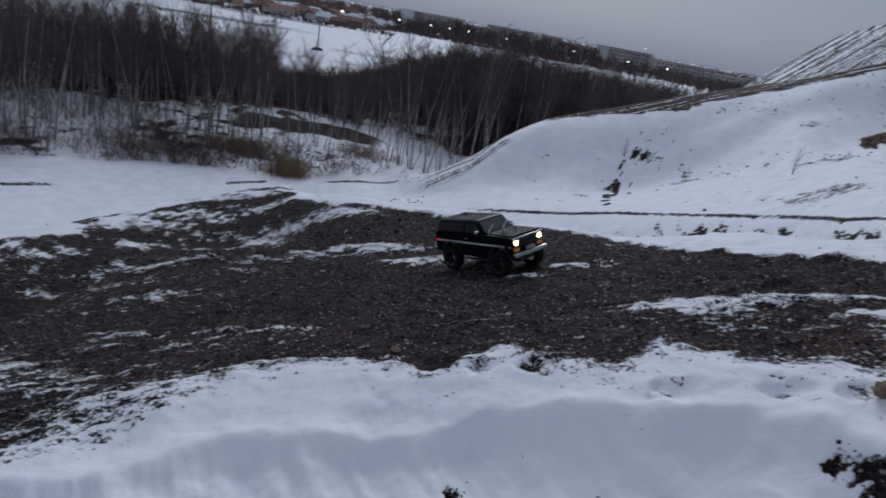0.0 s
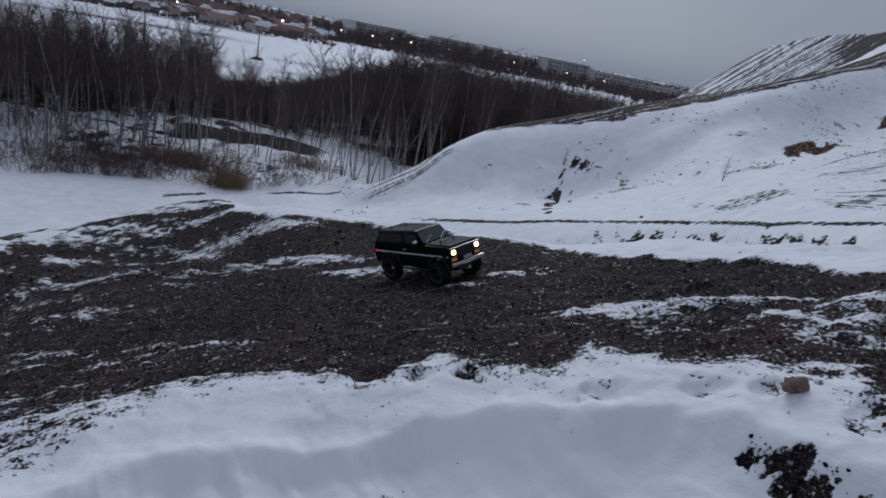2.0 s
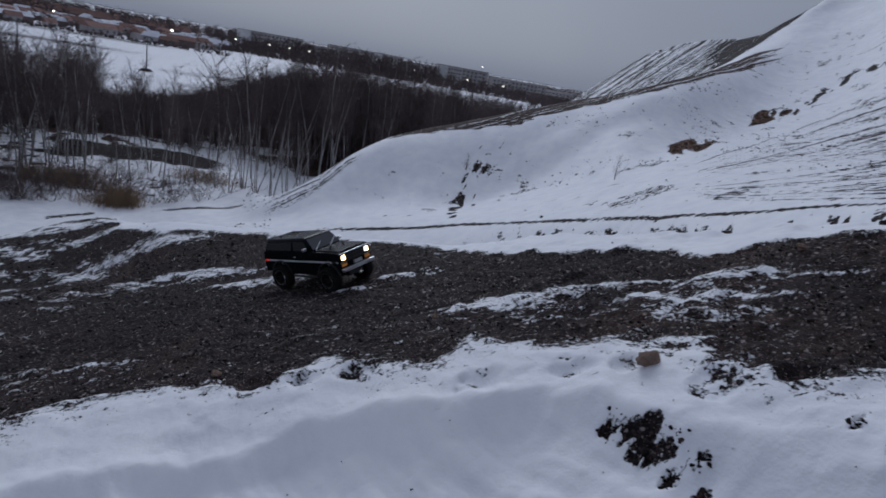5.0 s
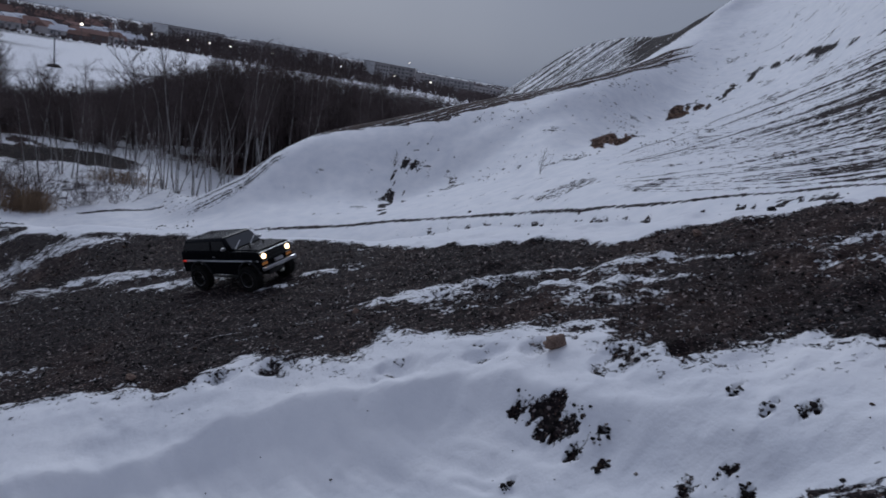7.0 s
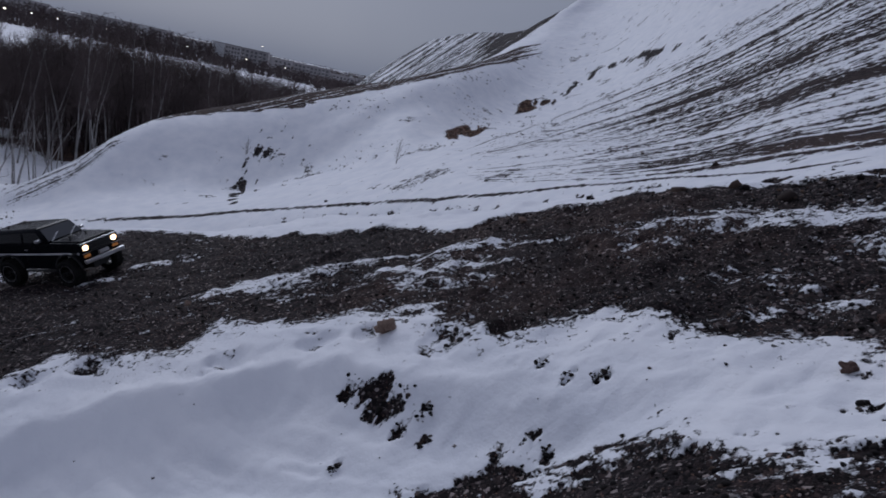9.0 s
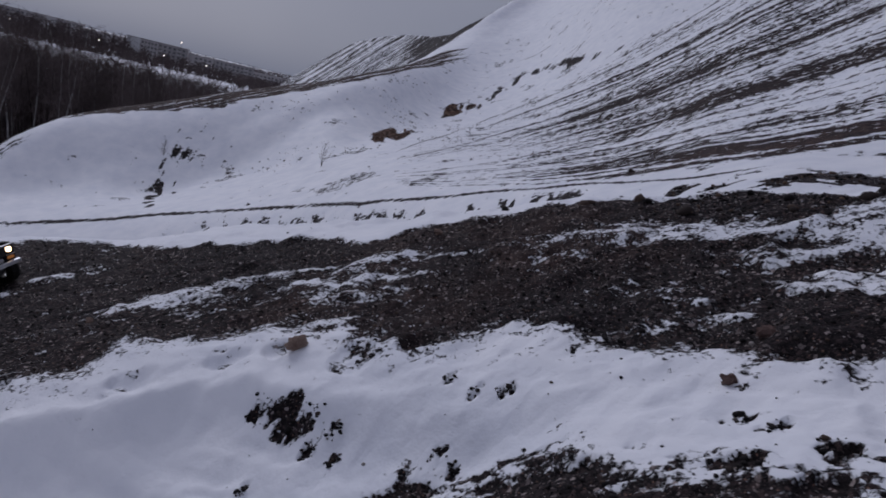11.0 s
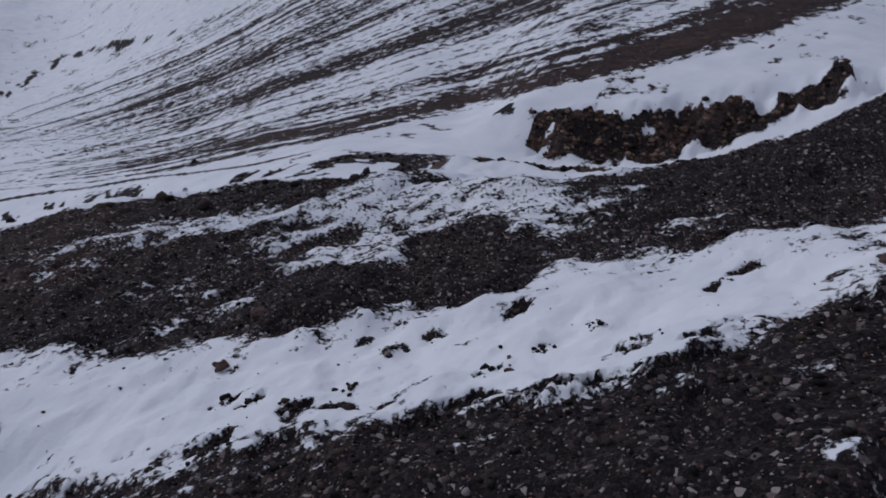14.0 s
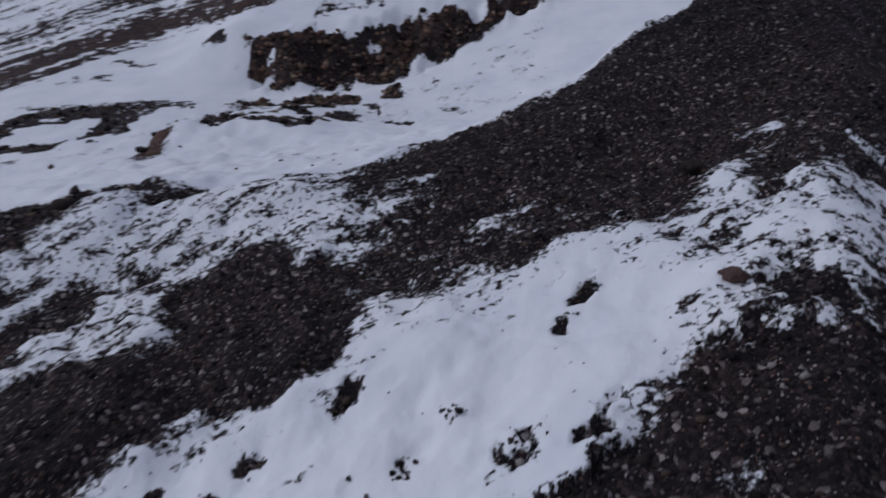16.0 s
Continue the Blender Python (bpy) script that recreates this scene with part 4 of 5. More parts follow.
for k in range(95):
    plant_under(darks, 6.0, rng.uniform(-46, -13), rng.uniform(42, 60), -2.7 - 2.6 * rng.random())
for k in range(16):
    plant_under(darks, 6.0, rng.uniform(-13, -5), rng.uniform(44, 58), -4.4 - 1.2 * rng.random())
plant_under(darks[1:2], 5.2, -4.6, 50, -2.0)
for ob in birches + clumps + darks:
    for o in (*ob.children, ob):
        bpy.data.objects.remove(o)


def thicket():
    """Undergrowth of the belt: thousands of thin fanning shoots with side twigs, beyond counting."""
    rng = random.Random(9)
    limbs = Limbs()
    groves = [(rng.uniform(-44, -5) if k % 2 else rng.uniform(-36, -16), rng.uniform(28.5, 39), rng.uniform(0.6, 1.7)) for k in range(44)]
    for k in range(5200):
        b = rng.uniform(-46, 21.5)
        d = rng.uniform(42 if b < -17 else 45, 68)
        near = k % 6 == 0
        if near:
            gb, gd, tall = rng.choice(groves)
            b, d = gb + rng.gauss(0, 1.7), max(28.5, gd + rng.gauss(0, 1.2))
        if -6 < b < 4 and d < 50 and not near and rng.random() < 0.7:
            continue
        x, y, z = on_land(b, d)
        sight = float(np.interp(b, (-24, -17, -12, -7, -2, 3, 9, 20), (-4.6, -5.2, -5.8, -5.2, -3.0, -2.0, -1.9, -1.9)))
        h = tall * rng.uniform(0.5, 1.1) if near else min(rng.uniform(0.5, 1.0) * (0.87 + d * math.tan(radians(sight)) - z), 9)
        foot = Vector((x, y, z - 0.1))
        fine = 0.36 if near else 0.85
        for s in range(3):
            lean = 0.5 if near else 0.3 if b < -2 else 0.16
            top = foot + Vector((rng.gauss(0, lean) * h, rng.gauss(0, lean) * h, h * rng.uniform(0.7, 1.0)))
            bend = foot.lerp(top, 0.5) + Vector((rng.gauss(0, 0.06), rng.gauss(0, 0.06), 0.03)) * h
            limbs.tube([foot, bend, top], [0.024 * fine, 0.017 * fine, 0.006 * fine], 3)
            for j in range(6):
                q = bend.lerp(top, rng.uniform(0, 0.95)) if j % 3 else foot.lerp(bend, rng.uniform(0.3, 1))
                limbs.tube([q, q + Vector((rng.gauss(0, 0.16) * h, rng.gauss(0, 0.16) * h, rng.uniform(0.05, 0.25) * h))], [0.015 * fine, 0.005 * fine], 3)
    # the deep wood behind
    for k in range(3200):
        b = rng.uniform(-46, 22)
        d = rng.uniform(66, 112 if b < -4 else 185)
        x, y, z = on_land(b, d)
        sight = float(np.interp(b, (-12, -7, -2, 3, 20), (-6.6, -5.8, -3.4, -2.3, -2.1)))
        h = max(0.8, rng.uniform(0.6, 1.0) * min(0.87 + d * math.tan(radians(sight)) - z, 13))
        foot = Vector((x, y, z - 0.1))
        top = foot + Vector((rng.gauss(0, 0.06) * h, rng.gauss(0, 0.06) * h, h))
        limbs.tube([foot, top], [0.09, 0.03], 3)
        for j in range(14):
            q = foot.lerp(top, rng.uniform(0.1, 0.97))
            limbs.tube([q, q + Vector((rng.gauss(0, 0.13) * h, rng.gauss(0, 0.13) * h, rng.uniform(0.04, 0.2) * h))], [0.06, 0.025], 3)
    ob = new("thicket", mesh_from("thicket", limbs.v, limbs.f, TWIGS))
    tagged(ob, "dense dark leafless undergrowth between the trees", "thicket", kind="stuff")


thicket()


# ---- the model off-road truck ----
BLACK_PAINT, _n, _l, _b = material("black_lacquer", 0.28)
_b.inputs["Base Color"].default_value = (0.006, 0.007, 0.009, 1)
_b.inputs["Coat Weight"].default_value, _b.inputs["Coat Roughness"].default_value = 0.04, 0.15
_b.inputs["Specular IOR Level"].default_value = 0.06
_t = noise_node(_n, _l, _n.new("ShaderNodeTexCoord").outputs["Object"], 60, 4)
_r = ramp_node(_n, [(0.35, (0.14, 0.14, 0.14)), (0.75, (0.34, 0.34, 0.34))])
_l.new(_t.outputs["Fac"], _r.inputs["Fac"])
_l.new(_r.outputs["Color"], _b.inputs["Roughness"])
RUBBER = varied("tyre_rubber", (0.006, 0.006, 0.006), (0.02, 0.019, 0.018), 30, 0.85, bump=0.2)
PLASTIC = varied("black_plastic", (0.008, 0.008, 0.008), (0.02, 0.02, 0.02), 40, 0.6, bump=0.1)
CHROME = varied("chrome_trim", (0.5, 0.5, 0.52), (0.75, 0.75, 0.78), 20, 0.34, 1.0, bump=0.02)
RIM_METAL = varied("black_rim_metal", (0.02, 0.02, 0.02), (0.06, 0.06, 0.06), 30, 0.35, 0.8, bump=0.05)
SILVER = varied("satin_silver_trim", (0.55, 0.55, 0.57), (0.75, 0.75, 0.77), 20, 0.4, 0.3, bump=0.02)
GLASS, _n, _l, _b = material("tinted_glass", 0.12)
_b.inputs["Base Color"].default_value = (0.004, 0.004, 0.005, 1)
_b.inputs["Specular IOR Level"].default_value = 0.16
CLEAR, _n, _l, _b = material("glossy_windscreen", 0.08)
_b.inputs["Base Color"].default_value = (0.035, 0.038, 0.043, 1)
_b.inputs["Coat Weight"].default_value = 0.5
LAMP, _n, _l, _b = material("lit_headlamp", 0.3)
_b.inputs["Base Color"].default_value = (1.0, 0.85, 0.6, 1)
_b.inputs["Emission Color"].default_value, _b.inputs["Emission Strength"].default_value = (1.0, 0.74, 0.46, 1), 4.5
AMBER, _n, _l, _b = material("amber_lens", 0.3)
_b.inputs["Base Color"].default_value = (0.3, 0.1, 0.02, 1)
_b.inputs["Emission Color"].default_value, _b.inputs["Emission Strength"].default_value = (1.0, 0.42, 0.12, 1), 0.16
RED_LAMP, _n, _l, _b = material("lit_red_lens", 0.3)
_b.inputs["Base Color"].default_value = (0.22, 0.012, 0.01, 1)
_b.inputs["Emission Color"].default_value, _b.inputs["Emission Strength"].default_value = (1.0, 0.05, 0.03, 1), 0.6


def slab(outline, y0, y1, bevel=0.0):
    """A side outline (x, z) drawn out from y0 to y1."""
    bm = bmesh.new()
    verts = [bm.verts.new((x, y0, z)) for x, z in outline]
    face = bm.faces.new(verts)
    out = bmesh.ops.extrude_face_region(bm, geom=[face])
    bmesh.ops.translate(bm, verts=[v for v in out["geom"] if isinstance(v, bmesh.types.BMVert)], vec=(0, y1 - y0, 0))
    bmesh.ops.recalc_face_normals(bm, faces=bm.faces)
    if bevel:
        bmesh.ops.bevel(bm, geom=bm.edges[:], offset=bevel, segments=2, affect="EDGES", profile=0.6, clamp_overlap=True)
    return bm


def arch(cx, cz, radius, a0, a1, n=9):
    return [(cx + radius * math.cos(radians(a0 + (a1 - a0) * k / n)), cz + radius * math.sin(radians(a0 + (a1 - a0) * k / n))) for k in range(n + 1)]


def quad_panel(corners, thick=0.0015):
    """A thin pane over four corners, set out along its normal."""
    bm = bmesh.new()
    c = [Vector(v) for v in corners]
    n = (c[1] - c[0]).cross(c[2] - c[0]).normalized() * thick
    a, b = [bm.verts.new(v) for v in c], [bm.verts.new(v + n) for v in c]
    bm.faces.new(a)
    bm.faces.new(b)
    for k in range(4):
        bm.faces.new((a[k], a[(k + 1) % 4], b[(k + 1) % 4], b[k]))
    bmesh.ops.recalc_face_normals(bm, faces=bm.faces)
    return bm


def lathe(profile, n=40):
    """A ring turned about the y axis; profile: (radius, y)."""
    bm = bmesh.new()
    rings = []
    for k in range(n):
        q = 2 * math.pi * k / n
        rings.append([bm.verts.new((r * math.cos(q), y, r * math.sin(q))) for r, y in profile])
    m = len(profile)
    for k in range(n):
        for j in range(m):
            a, b = rings[k], rings[(k + 1) % n]
            bm.faces.new((a[j], b[j], b[(j + 1) % m], a[(j + 1) % m]))
    bmesh.ops.recalc_face_normals(bm, faces=bm.faces)
    return bm


def wheel(parent, x, y, out):
    hub = new("wheel")
    hub.parent = parent
    hub.location = (x, y, 0.056)
    R, W = 0.055, 0.021
    bm = lathe([(0.033, -W), (0.046, -W - 0.002), (0.052, -W + 0.002), (R - 0.001, -W * 0.6), (R - 0.001, W * 0.6), (0.052, W - 0.002), (0.046, W + 0.002), (0.033, W)], 44)
    for k in range(26):
        for side in (-1, 1):
            m = Matrix.Rotation(2 * math.pi * (k + 0.25 * side) / 26, 4, "Y") @ Matrix.Translation((R - 0.0005, side * 0.011, 0)) @ Matrix.Rotation(radians(20 * side), 4, "X") @ Matrix.Diagonal((0.0045, 0.017, 0.0075, 1))
            bmesh.ops.create_cube(bm, size=1, matrix=m)
    part("tyre", bm, RUBBER, hub)
    bm = lathe([(0.030, -W * 0.9), (0.034, -W), (0.0345, W * 0.95), (0.0335, W * 1.02), (0.0305, W * 1.0), (0.029, 0)], 36)
    for k in range(10):
        m = Matrix.Rotation(2 * math.pi * k / 10, 4, "Y") @ Matrix.Translation((0.018, out * W * 0.55, 0)) @ Matrix.Diagonal((0.026, 0.005, 0.0042, 1))
        bmesh.ops.create_cube(bm, size=1, matrix=m)
    part("rim", bm, RIM_METAL, hub, "black alloy spoked rim")
    part("rim_ring", lathe([(0.0333, out * W * 1.03), (0.0345, out * W * 1.03), (0.0345, out * W * 1.06), (0.0333, out * W * 1.06)], 40), CHROME, hub, "bright outer rim ring")
    part("hub_cap", rod((0, out * W * 0.4, 0), (0, out * W * 0.95, 0), 0.008, 0.006, 12), RIM_METAL, hub)
    return hub


def make_truck():
    truck = new("model_truck")
    F, B, H = 0.232, -0.271, 0.097
    rear, front = -0.156, 0.156
    outline = [(B, 0.08), (B - 0.002, 0.13), (B + 0.004, 0.174), (0.06, 0.177), (F - 0.012, 0.175), (F, 0.168), (F, 0.105), (F - 0.006, 0.088)]
    outline += [(front + 0.065, 0.084)] + arch(front, 0.062, 0.065, 20, 160) + [(front - 0.067, 0.07), (rear + 0.067, 0.07)] + arch(rear, 0.062, 0.065, 20, 160) + [(rear - 0.068, 0.08)]
    part("body", slab(outline, -H, H, 0.0035), BLACK_PAINT, truck)
    # hood panel and cowl
    part("hood", box(0.15, 0.165, 0.006, 0.148, 0, 0.1775, 0.0025), BLACK_PAINT, truck)
    # hardtop
    top = [(-0.268, 0.094, 0.172), (0.062, 0.094, 0.174), (0.012, 0.083, 0.236), (-0.246, 0.083, 0.228)]
    bm = bmesh.new()
    l = [bm.verts.new((x, y, z)) for x, y, z in top]
    r = [bm.verts.new((x, -y, z)) for x, y, z in top]
    bm.faces.new(l), bm.faces.new(r)
    for k in range(4):
        bm.faces.new((l[k], l[(k + 1) % 4], r[(k + 1) % 4], r[k]))
    bmesh.ops.recalc_face_normals(bm, faces=bm.faces)
    bmesh.ops.bevel(bm, geom=[e for e in bm.edges if max(v.co.z for v in e.verts) > 0.2], offset=0.014, segments=4, affect="EDGES", profile=0.55)
    part("hardtop", bm, BLACK_PAINT, truck, "satin black roof and pillars", True)
    part("roof_seam", box(0.002, 0.15, 0.0015, -0.05, 0, 0.2345), PLASTIC, truck)

    def on_side(x, z, s):
        return (x, s * (0.094 - 0.011 * (z - 0.172) / 0.06 + 0.0012), z)

    for s in (-1, 1):
        part("door_window", quad_panel([on_side(-0.06, 0.18, s), on_side(0.045, 0.18, s), on_side(0.012, 0.219, s), on_side(-0.06, 0.219, s)][::s]), GLASS, truck, "dark tinted side glass")
        part("quarter_window", quad_panel([on_side(-0.248, 0.18, s), on_side(-0.072, 0.18, s), on_side(-0.072, 0.217, s), on_side(-0.236, 0.213, s)][::s]), GLASS, truck, "dark tinted side glass")
        part("side_trim", box(0.486, 0.003, 0.0075, -0.02, s * (H + 0.0012), 0.133, 0.001), SILVER, truck, "bright silver side stripe")
        part("trim_badge", box(0.03, 0.0025, 0.009, 0.2, s * (H + 0.0022), 0.133, 0.001), PLASTIC, truck)
        part("trim_lens", box(0.022, 0.0025, 0.008, -0.252, s * (H + 0.0022), 0.133, 0.001), RED_LAMP, truck, "small red side lens")
        part("door", box(0.125, 0.002, 0.088, -0.005, s * (H + 0.0004), 0.122, 0.0008), BLACK_PAINT, truck)
        part("door_handle", box(0.016, 0.004, 0.003, -0.05, s * (H + 0.003), 0.152, 0.001), CHROME, truck, "chrome door handle")
        part("rocker_step", box(0.17, 0.012, 0.008, 0.0, s * (H - 0.002), 0.062, 0.002), PLASTIC, truck)
        for ax in (rear, front):
            flare = slab(arch(ax, 0.062, 0.072, 12, 168) + arch(ax, 0.062, 0.066, 168, 12), s * (H - 0.002), s * (H + 0.008))
            part("wheel_arch", flare, PLASTIC, truck)
            part("shock_absorber", rod((ax - 0.045, s * 0.07, 0.05), (ax - 0.03, s * 0.06, 0.12), 0.006, sides=10), CHROME, truck, "silver shock absorber")
        part("headlight", box(0.006, 0.022, 0.02, F + 0.002, s * 0.073, 0.15, 0.0055), LAMP, truck, "lit warm square headlight")
        part("headlight_bezel", slab([(F - 0.003, 0.128), (F + 0.003, 0.128), (F + 0.003, 0.13), (F - 0.003, 0.13)], s * 0.054, s * 0.094), CHROME, truck)
        part("turn_signal", box(0.006, 0.03, 0.012, F + 0.002, s * 0.073, 0.118, 0.002), AMBER, truck, "dimly lit amber turn signal")
        part("tail_light", box(0.005, 0.016, 0.034, B - 0.003, s * 0.084, 0.14, 0.002), RED_LAMP, truck, "red tail light")
        wiper = part("wiper", rod((0.066, s * 0.045 - 0.02, 0.183), (0.046, s * 0.045 + 0.03, 0.206), 0.0017, sides=6), SILVER, truck, "chrome windscreen wiper")
        part("wiper_arm", rod((0.068, s * 0.045 - 0.024, 0.18), (0.057, s * 0.045 + 0.004, 0.195), 0.0024, 0.0014, sides=6), SILVER, wiper)
        mirror = part("door_mirror", box(0.012, 0.02, 0.014, 0.036, s * 0.11, 0.19, 0.004), CHROME, truck, "small chrome door mirror")
        part("mirror_stalk", rod((0.036, s * 0.094, 0.181), (0.036, s * 0.107, 0.187), 0.0022, sides=6), PLASTIC, mirror)
        for x, z, name in ((0.13, 0.18, "hood_post"), (-0.19, 0.229, "roof_post")):
            post = part(name, rod((x, s * 0.04, z - 0.004), (x, s * 0.04, z + 0.01), 0.0032, sides=8), PLASTIC, truck)
            part("body_clip", rod((x - 0.012, s * 0.04 + 0.003, z + 0.007), (x + 0.012, s * 0.04 - 0.003, z + 0.007), 0.0014, sides=6), PLASTIC, post)
    part("windscreen", quad_panel([(0.0635, -0.083, 0.182), (0.0635, 0.083, 0.182), (0.0225, 0.074, 0.227), (0.0225, -0.074, 0.227)], 0.0022), CLEAR, truck, "glossy dark windscreen")
    part("rear_window", quad_panel([(-0.2685, 0.08, 0.182), (-0.2685, -0.08, 0.182), (-0.2525, -0.07, 0.216), (-0.2525, 0.07, 0.216)], 0.002), GLASS, truck, "dark tinted rear glass")
    part("grille", box(0.006, 0.11, 0.036, F + 0.001, 0, 0.145, 0.002), PLASTIC, truck, "black grille between the headlights")
    part("grille_trim", box(0.005, 0.188, 0.0045, F + 0.002, 0, 0.1685, 0.001), CHROME, truck, "chrome strip over the grille")
    for z in (0.137, 0.153):
        part("grille_bar", box(0.004, 0.108, 0.003, F + 0.0045, 0, z), RIM_METAL, truck)
    bar = bmesh.new()
    box(0.014, 0.2, 0.017, F + 0.014, 0, 0.098, 0.004, 2, bar)
    part("front_bumper", bar, CHROME, truck, "chrome front bumper")
    part("bumper_light_bar", box(0.01, 0.05, 0.014, F + 0.012, 0, 0.118, 0.002), CHROME, truck)
    part("winch", rod((F + 0.005, -0.025, 0.09), (F + 0.005, 0.025, 0.09), 0.01, sides=12), PLASTIC, truck)
    part("rear_bumper", box(0.014, 0.2, 0.02, B - 0.008, 0, 0.088, 0.004), CHROME, truck, "chrome rear bumper")
    part("tailgate", box(0.003, 0.15, 0.07, B - 0.002, 0, 0.13, 0.001), BLACK_PAINT, truck)
    part("chassis", box(0.43, 0.075, 0.022, 0, 0, 0.066, 0.004), PLASTIC, truck)
    part("gearbox_skid", box(0.12, 0.06, 0.018, 0, 0, 0.052, 0.006), PLASTIC, truck)
    for ax, name in ((rear, "rear_axle"), (front, "front_axle")):
        bm = rod((ax, -0.085, 0.056), (ax, 0.085, 0.056), 0.009, sides=12)
        bmesh.ops.create_uvsphere(bm, u_segments=12, v_segments=8, radius=0.02, matrix=Matrix.Translation((ax, 0.02, 0.056)))
        part(name, bm, PLASTIC, truck)
        for s in (-1, 1):
            wheel(truck, ax, s * 0.101, s)
    return tagged(truck, "black radio-controlled off-road truck with lit headlights on gravel", "model truck")


truck = make_truck()


def settle(ob, x, y, heading, base=0.156, track=0.101):
    """Stands a four-wheeled thing on the land: heading in degrees from east, towards north."""
    f = Vector((math.cos(radians(heading)), math.sin(radians(heading)), 0))
    s = Vector((-f.y, f.x, 0))
    feet = []
    for a in (-base, base):
        for b in (-track, track):
            p = Vector((x, y, 0)) + f * a + s * b
            p.z = float(ground_height(p.x, p.y))
            feet.append(p)
    ahead = ((feet[2] + feet[3]) - (feet[0] + feet[1])).normalized()
    left = ((feet[1] + feet[3]) - (feet[0] + feet[2])).normalized()
    up = ahead.cross(left).normalized()
    left = up.cross(ahead)
    mid = sum(feet, Vector()) / 4
    ob.matrix_world = Matrix.Translation(mid + up * 0.003) @ Matrix((ahead, left, up)).transposed().to_4x4()


settle(truck, 0.585, 3.05, -50.7)


# ---- stones ----
def stone_mesh(name, seed, mat, n=1):
    bm = bmesh.new()
    bmesh.ops.create_icosphere(bm, subdivisions=n, radius=1)
    off = Vector((seed * 3.7, seed * 1.3, 0))
    for v in bm.verts:
        v.co *= 1 + 0.55 * noise.noise(v.co * 1.1 + off) + 0.36 * noise.noise(v.co * 2.3 + off) + 0.1 * noise.noise(v.co * 7 + off)
        v.co.z *= 0.68
    me = bpy.data.meshes.new(name)
    bm.to_mesh(me)
    bm.free()
    me.materials.append(mat)
    return me


BROWN_ROCK = varied("brown_rock", (0.06, 0.038, 0.03), (0.42, 0.3, 0.24), 11, 0.85, bump=0.6)
DARK_ROCK = varied("dark_shale", (0.012, 0.011, 0.011), (0.055, 0.045, 0.04), 16, 0.85, bump=0.6)
RED_ROCK = varied("red_burnt_shale", (0.07, 0.045, 0.04), (0.17, 0.11, 0.095), 16, 0.85, bump=0.6)


def lay_stone(name, x, y, size, mat, seed, label, category="stone", group="", sink=0.3):
    z = float(ground_height(x, y))
    ob = new(name, stone_mesh(name, seed, mat, 3))
    ob.matrix_world = pose(x, y, z + size * (0.6 - sink), 0, 0, seed * 71) @ Matrix.Diagonal((size, size * 0.8, size, 1))
    return tagged(ob, label, category, group)


lay_stone("rock", 1.18, 1.378, 0.03, BROWN_ROCK, 3, "rounded brown rock lying in trodden snow")
lay_stone("stone", 1.97, -0.69, 0.026, DARK_ROCK, 5, "dark grey stone on a thin snow patch")
lay_stone("stone", 1.495, 0.471, 0.016, RED_ROCK, 7, "dark reddish pointed stone lying on snow")
lay_stone("stone", 1.6, -0.57, 0.02, RED_ROCK, 8, "reddish flat stone between snow and gravel", sink=0.45)
lay_stone("stone", 1.65, 0.5, 0.02, RED_ROCK, 9, "reddish stone beside a gravel mound")
lay_stone("stone", 1.83, 1.71, 0.016, BROWN_ROCK, 11, "pale brown stone on the gravel rim")
lay_stone("stone", 0.19, 2.02, 0.014, BROWN_ROCK, 12, "pale stone at the edge of the snow")
lay_stone("stone", 0.875, 2.14, 0.013, BROWN_ROCK, 14, "pale stone on dark gravel")


def pebble_material(name, stops):
    m, n, l, b = material(name, 0.85)
    rnd = n.new("ShaderNodeNewGeometry").outputs["Random Per Island"]
    r = ramp_node(n, stops, "CONSTANT")
    l.new(rnd, r.inputs["Fac"])
    g = noise_node(n, l, n.new("ShaderNodeTexCoord").outputs["Object"], 160, 3)
    l.new(mix_node(n, l, 0.5, r.outputs["Color"], mix_node(n, l, 1.0, r.outputs["Color"], g.outputs["Fac"], "MULTIPLY")), b.inputs["Base Color"])
    return m


PEBBLE = pebble_material("pebbles", [(0.0, (0.016, 0.014, 0.014)), (0.4, (0.03, 0.026, 0.025)), (0.65, (0.055, 0.043, 0.039)), (0.82, (0.1, 0.07, 0.056)), (0.9, (0.16, 0.137, 0.127)), (0.955, (0.37, 0.335, 0.31))])
RUBBLE = pebble_material("rubble", [(0.0, (0.02, 0.017, 0.017)), (0.35, (0.05, 0.038, 0.034)), (0.6, (0.11, 0.077, 0.062)), (0.85, (0.18, 0.12, 0.088)), (0.95, (0.28, 0.22, 0.18))])


DARK_SOIL = pebble_material("dark_soil", [(0.0, (0.02, 0.017, 0.017)), (0.5, (0.04, 0.032, 0.03)), (0.85, (0.08, 0.06, 0.05))])
EARTH = pebble_material("burnt_earth", [(0.0, (0.07, 0.05, 0.042)), (0.3, (0.16, 0.1, 0.075)), (0.65, (0.27, 0.165, 0.115)), (0.9, (0.4, 0.28, 0.2))])


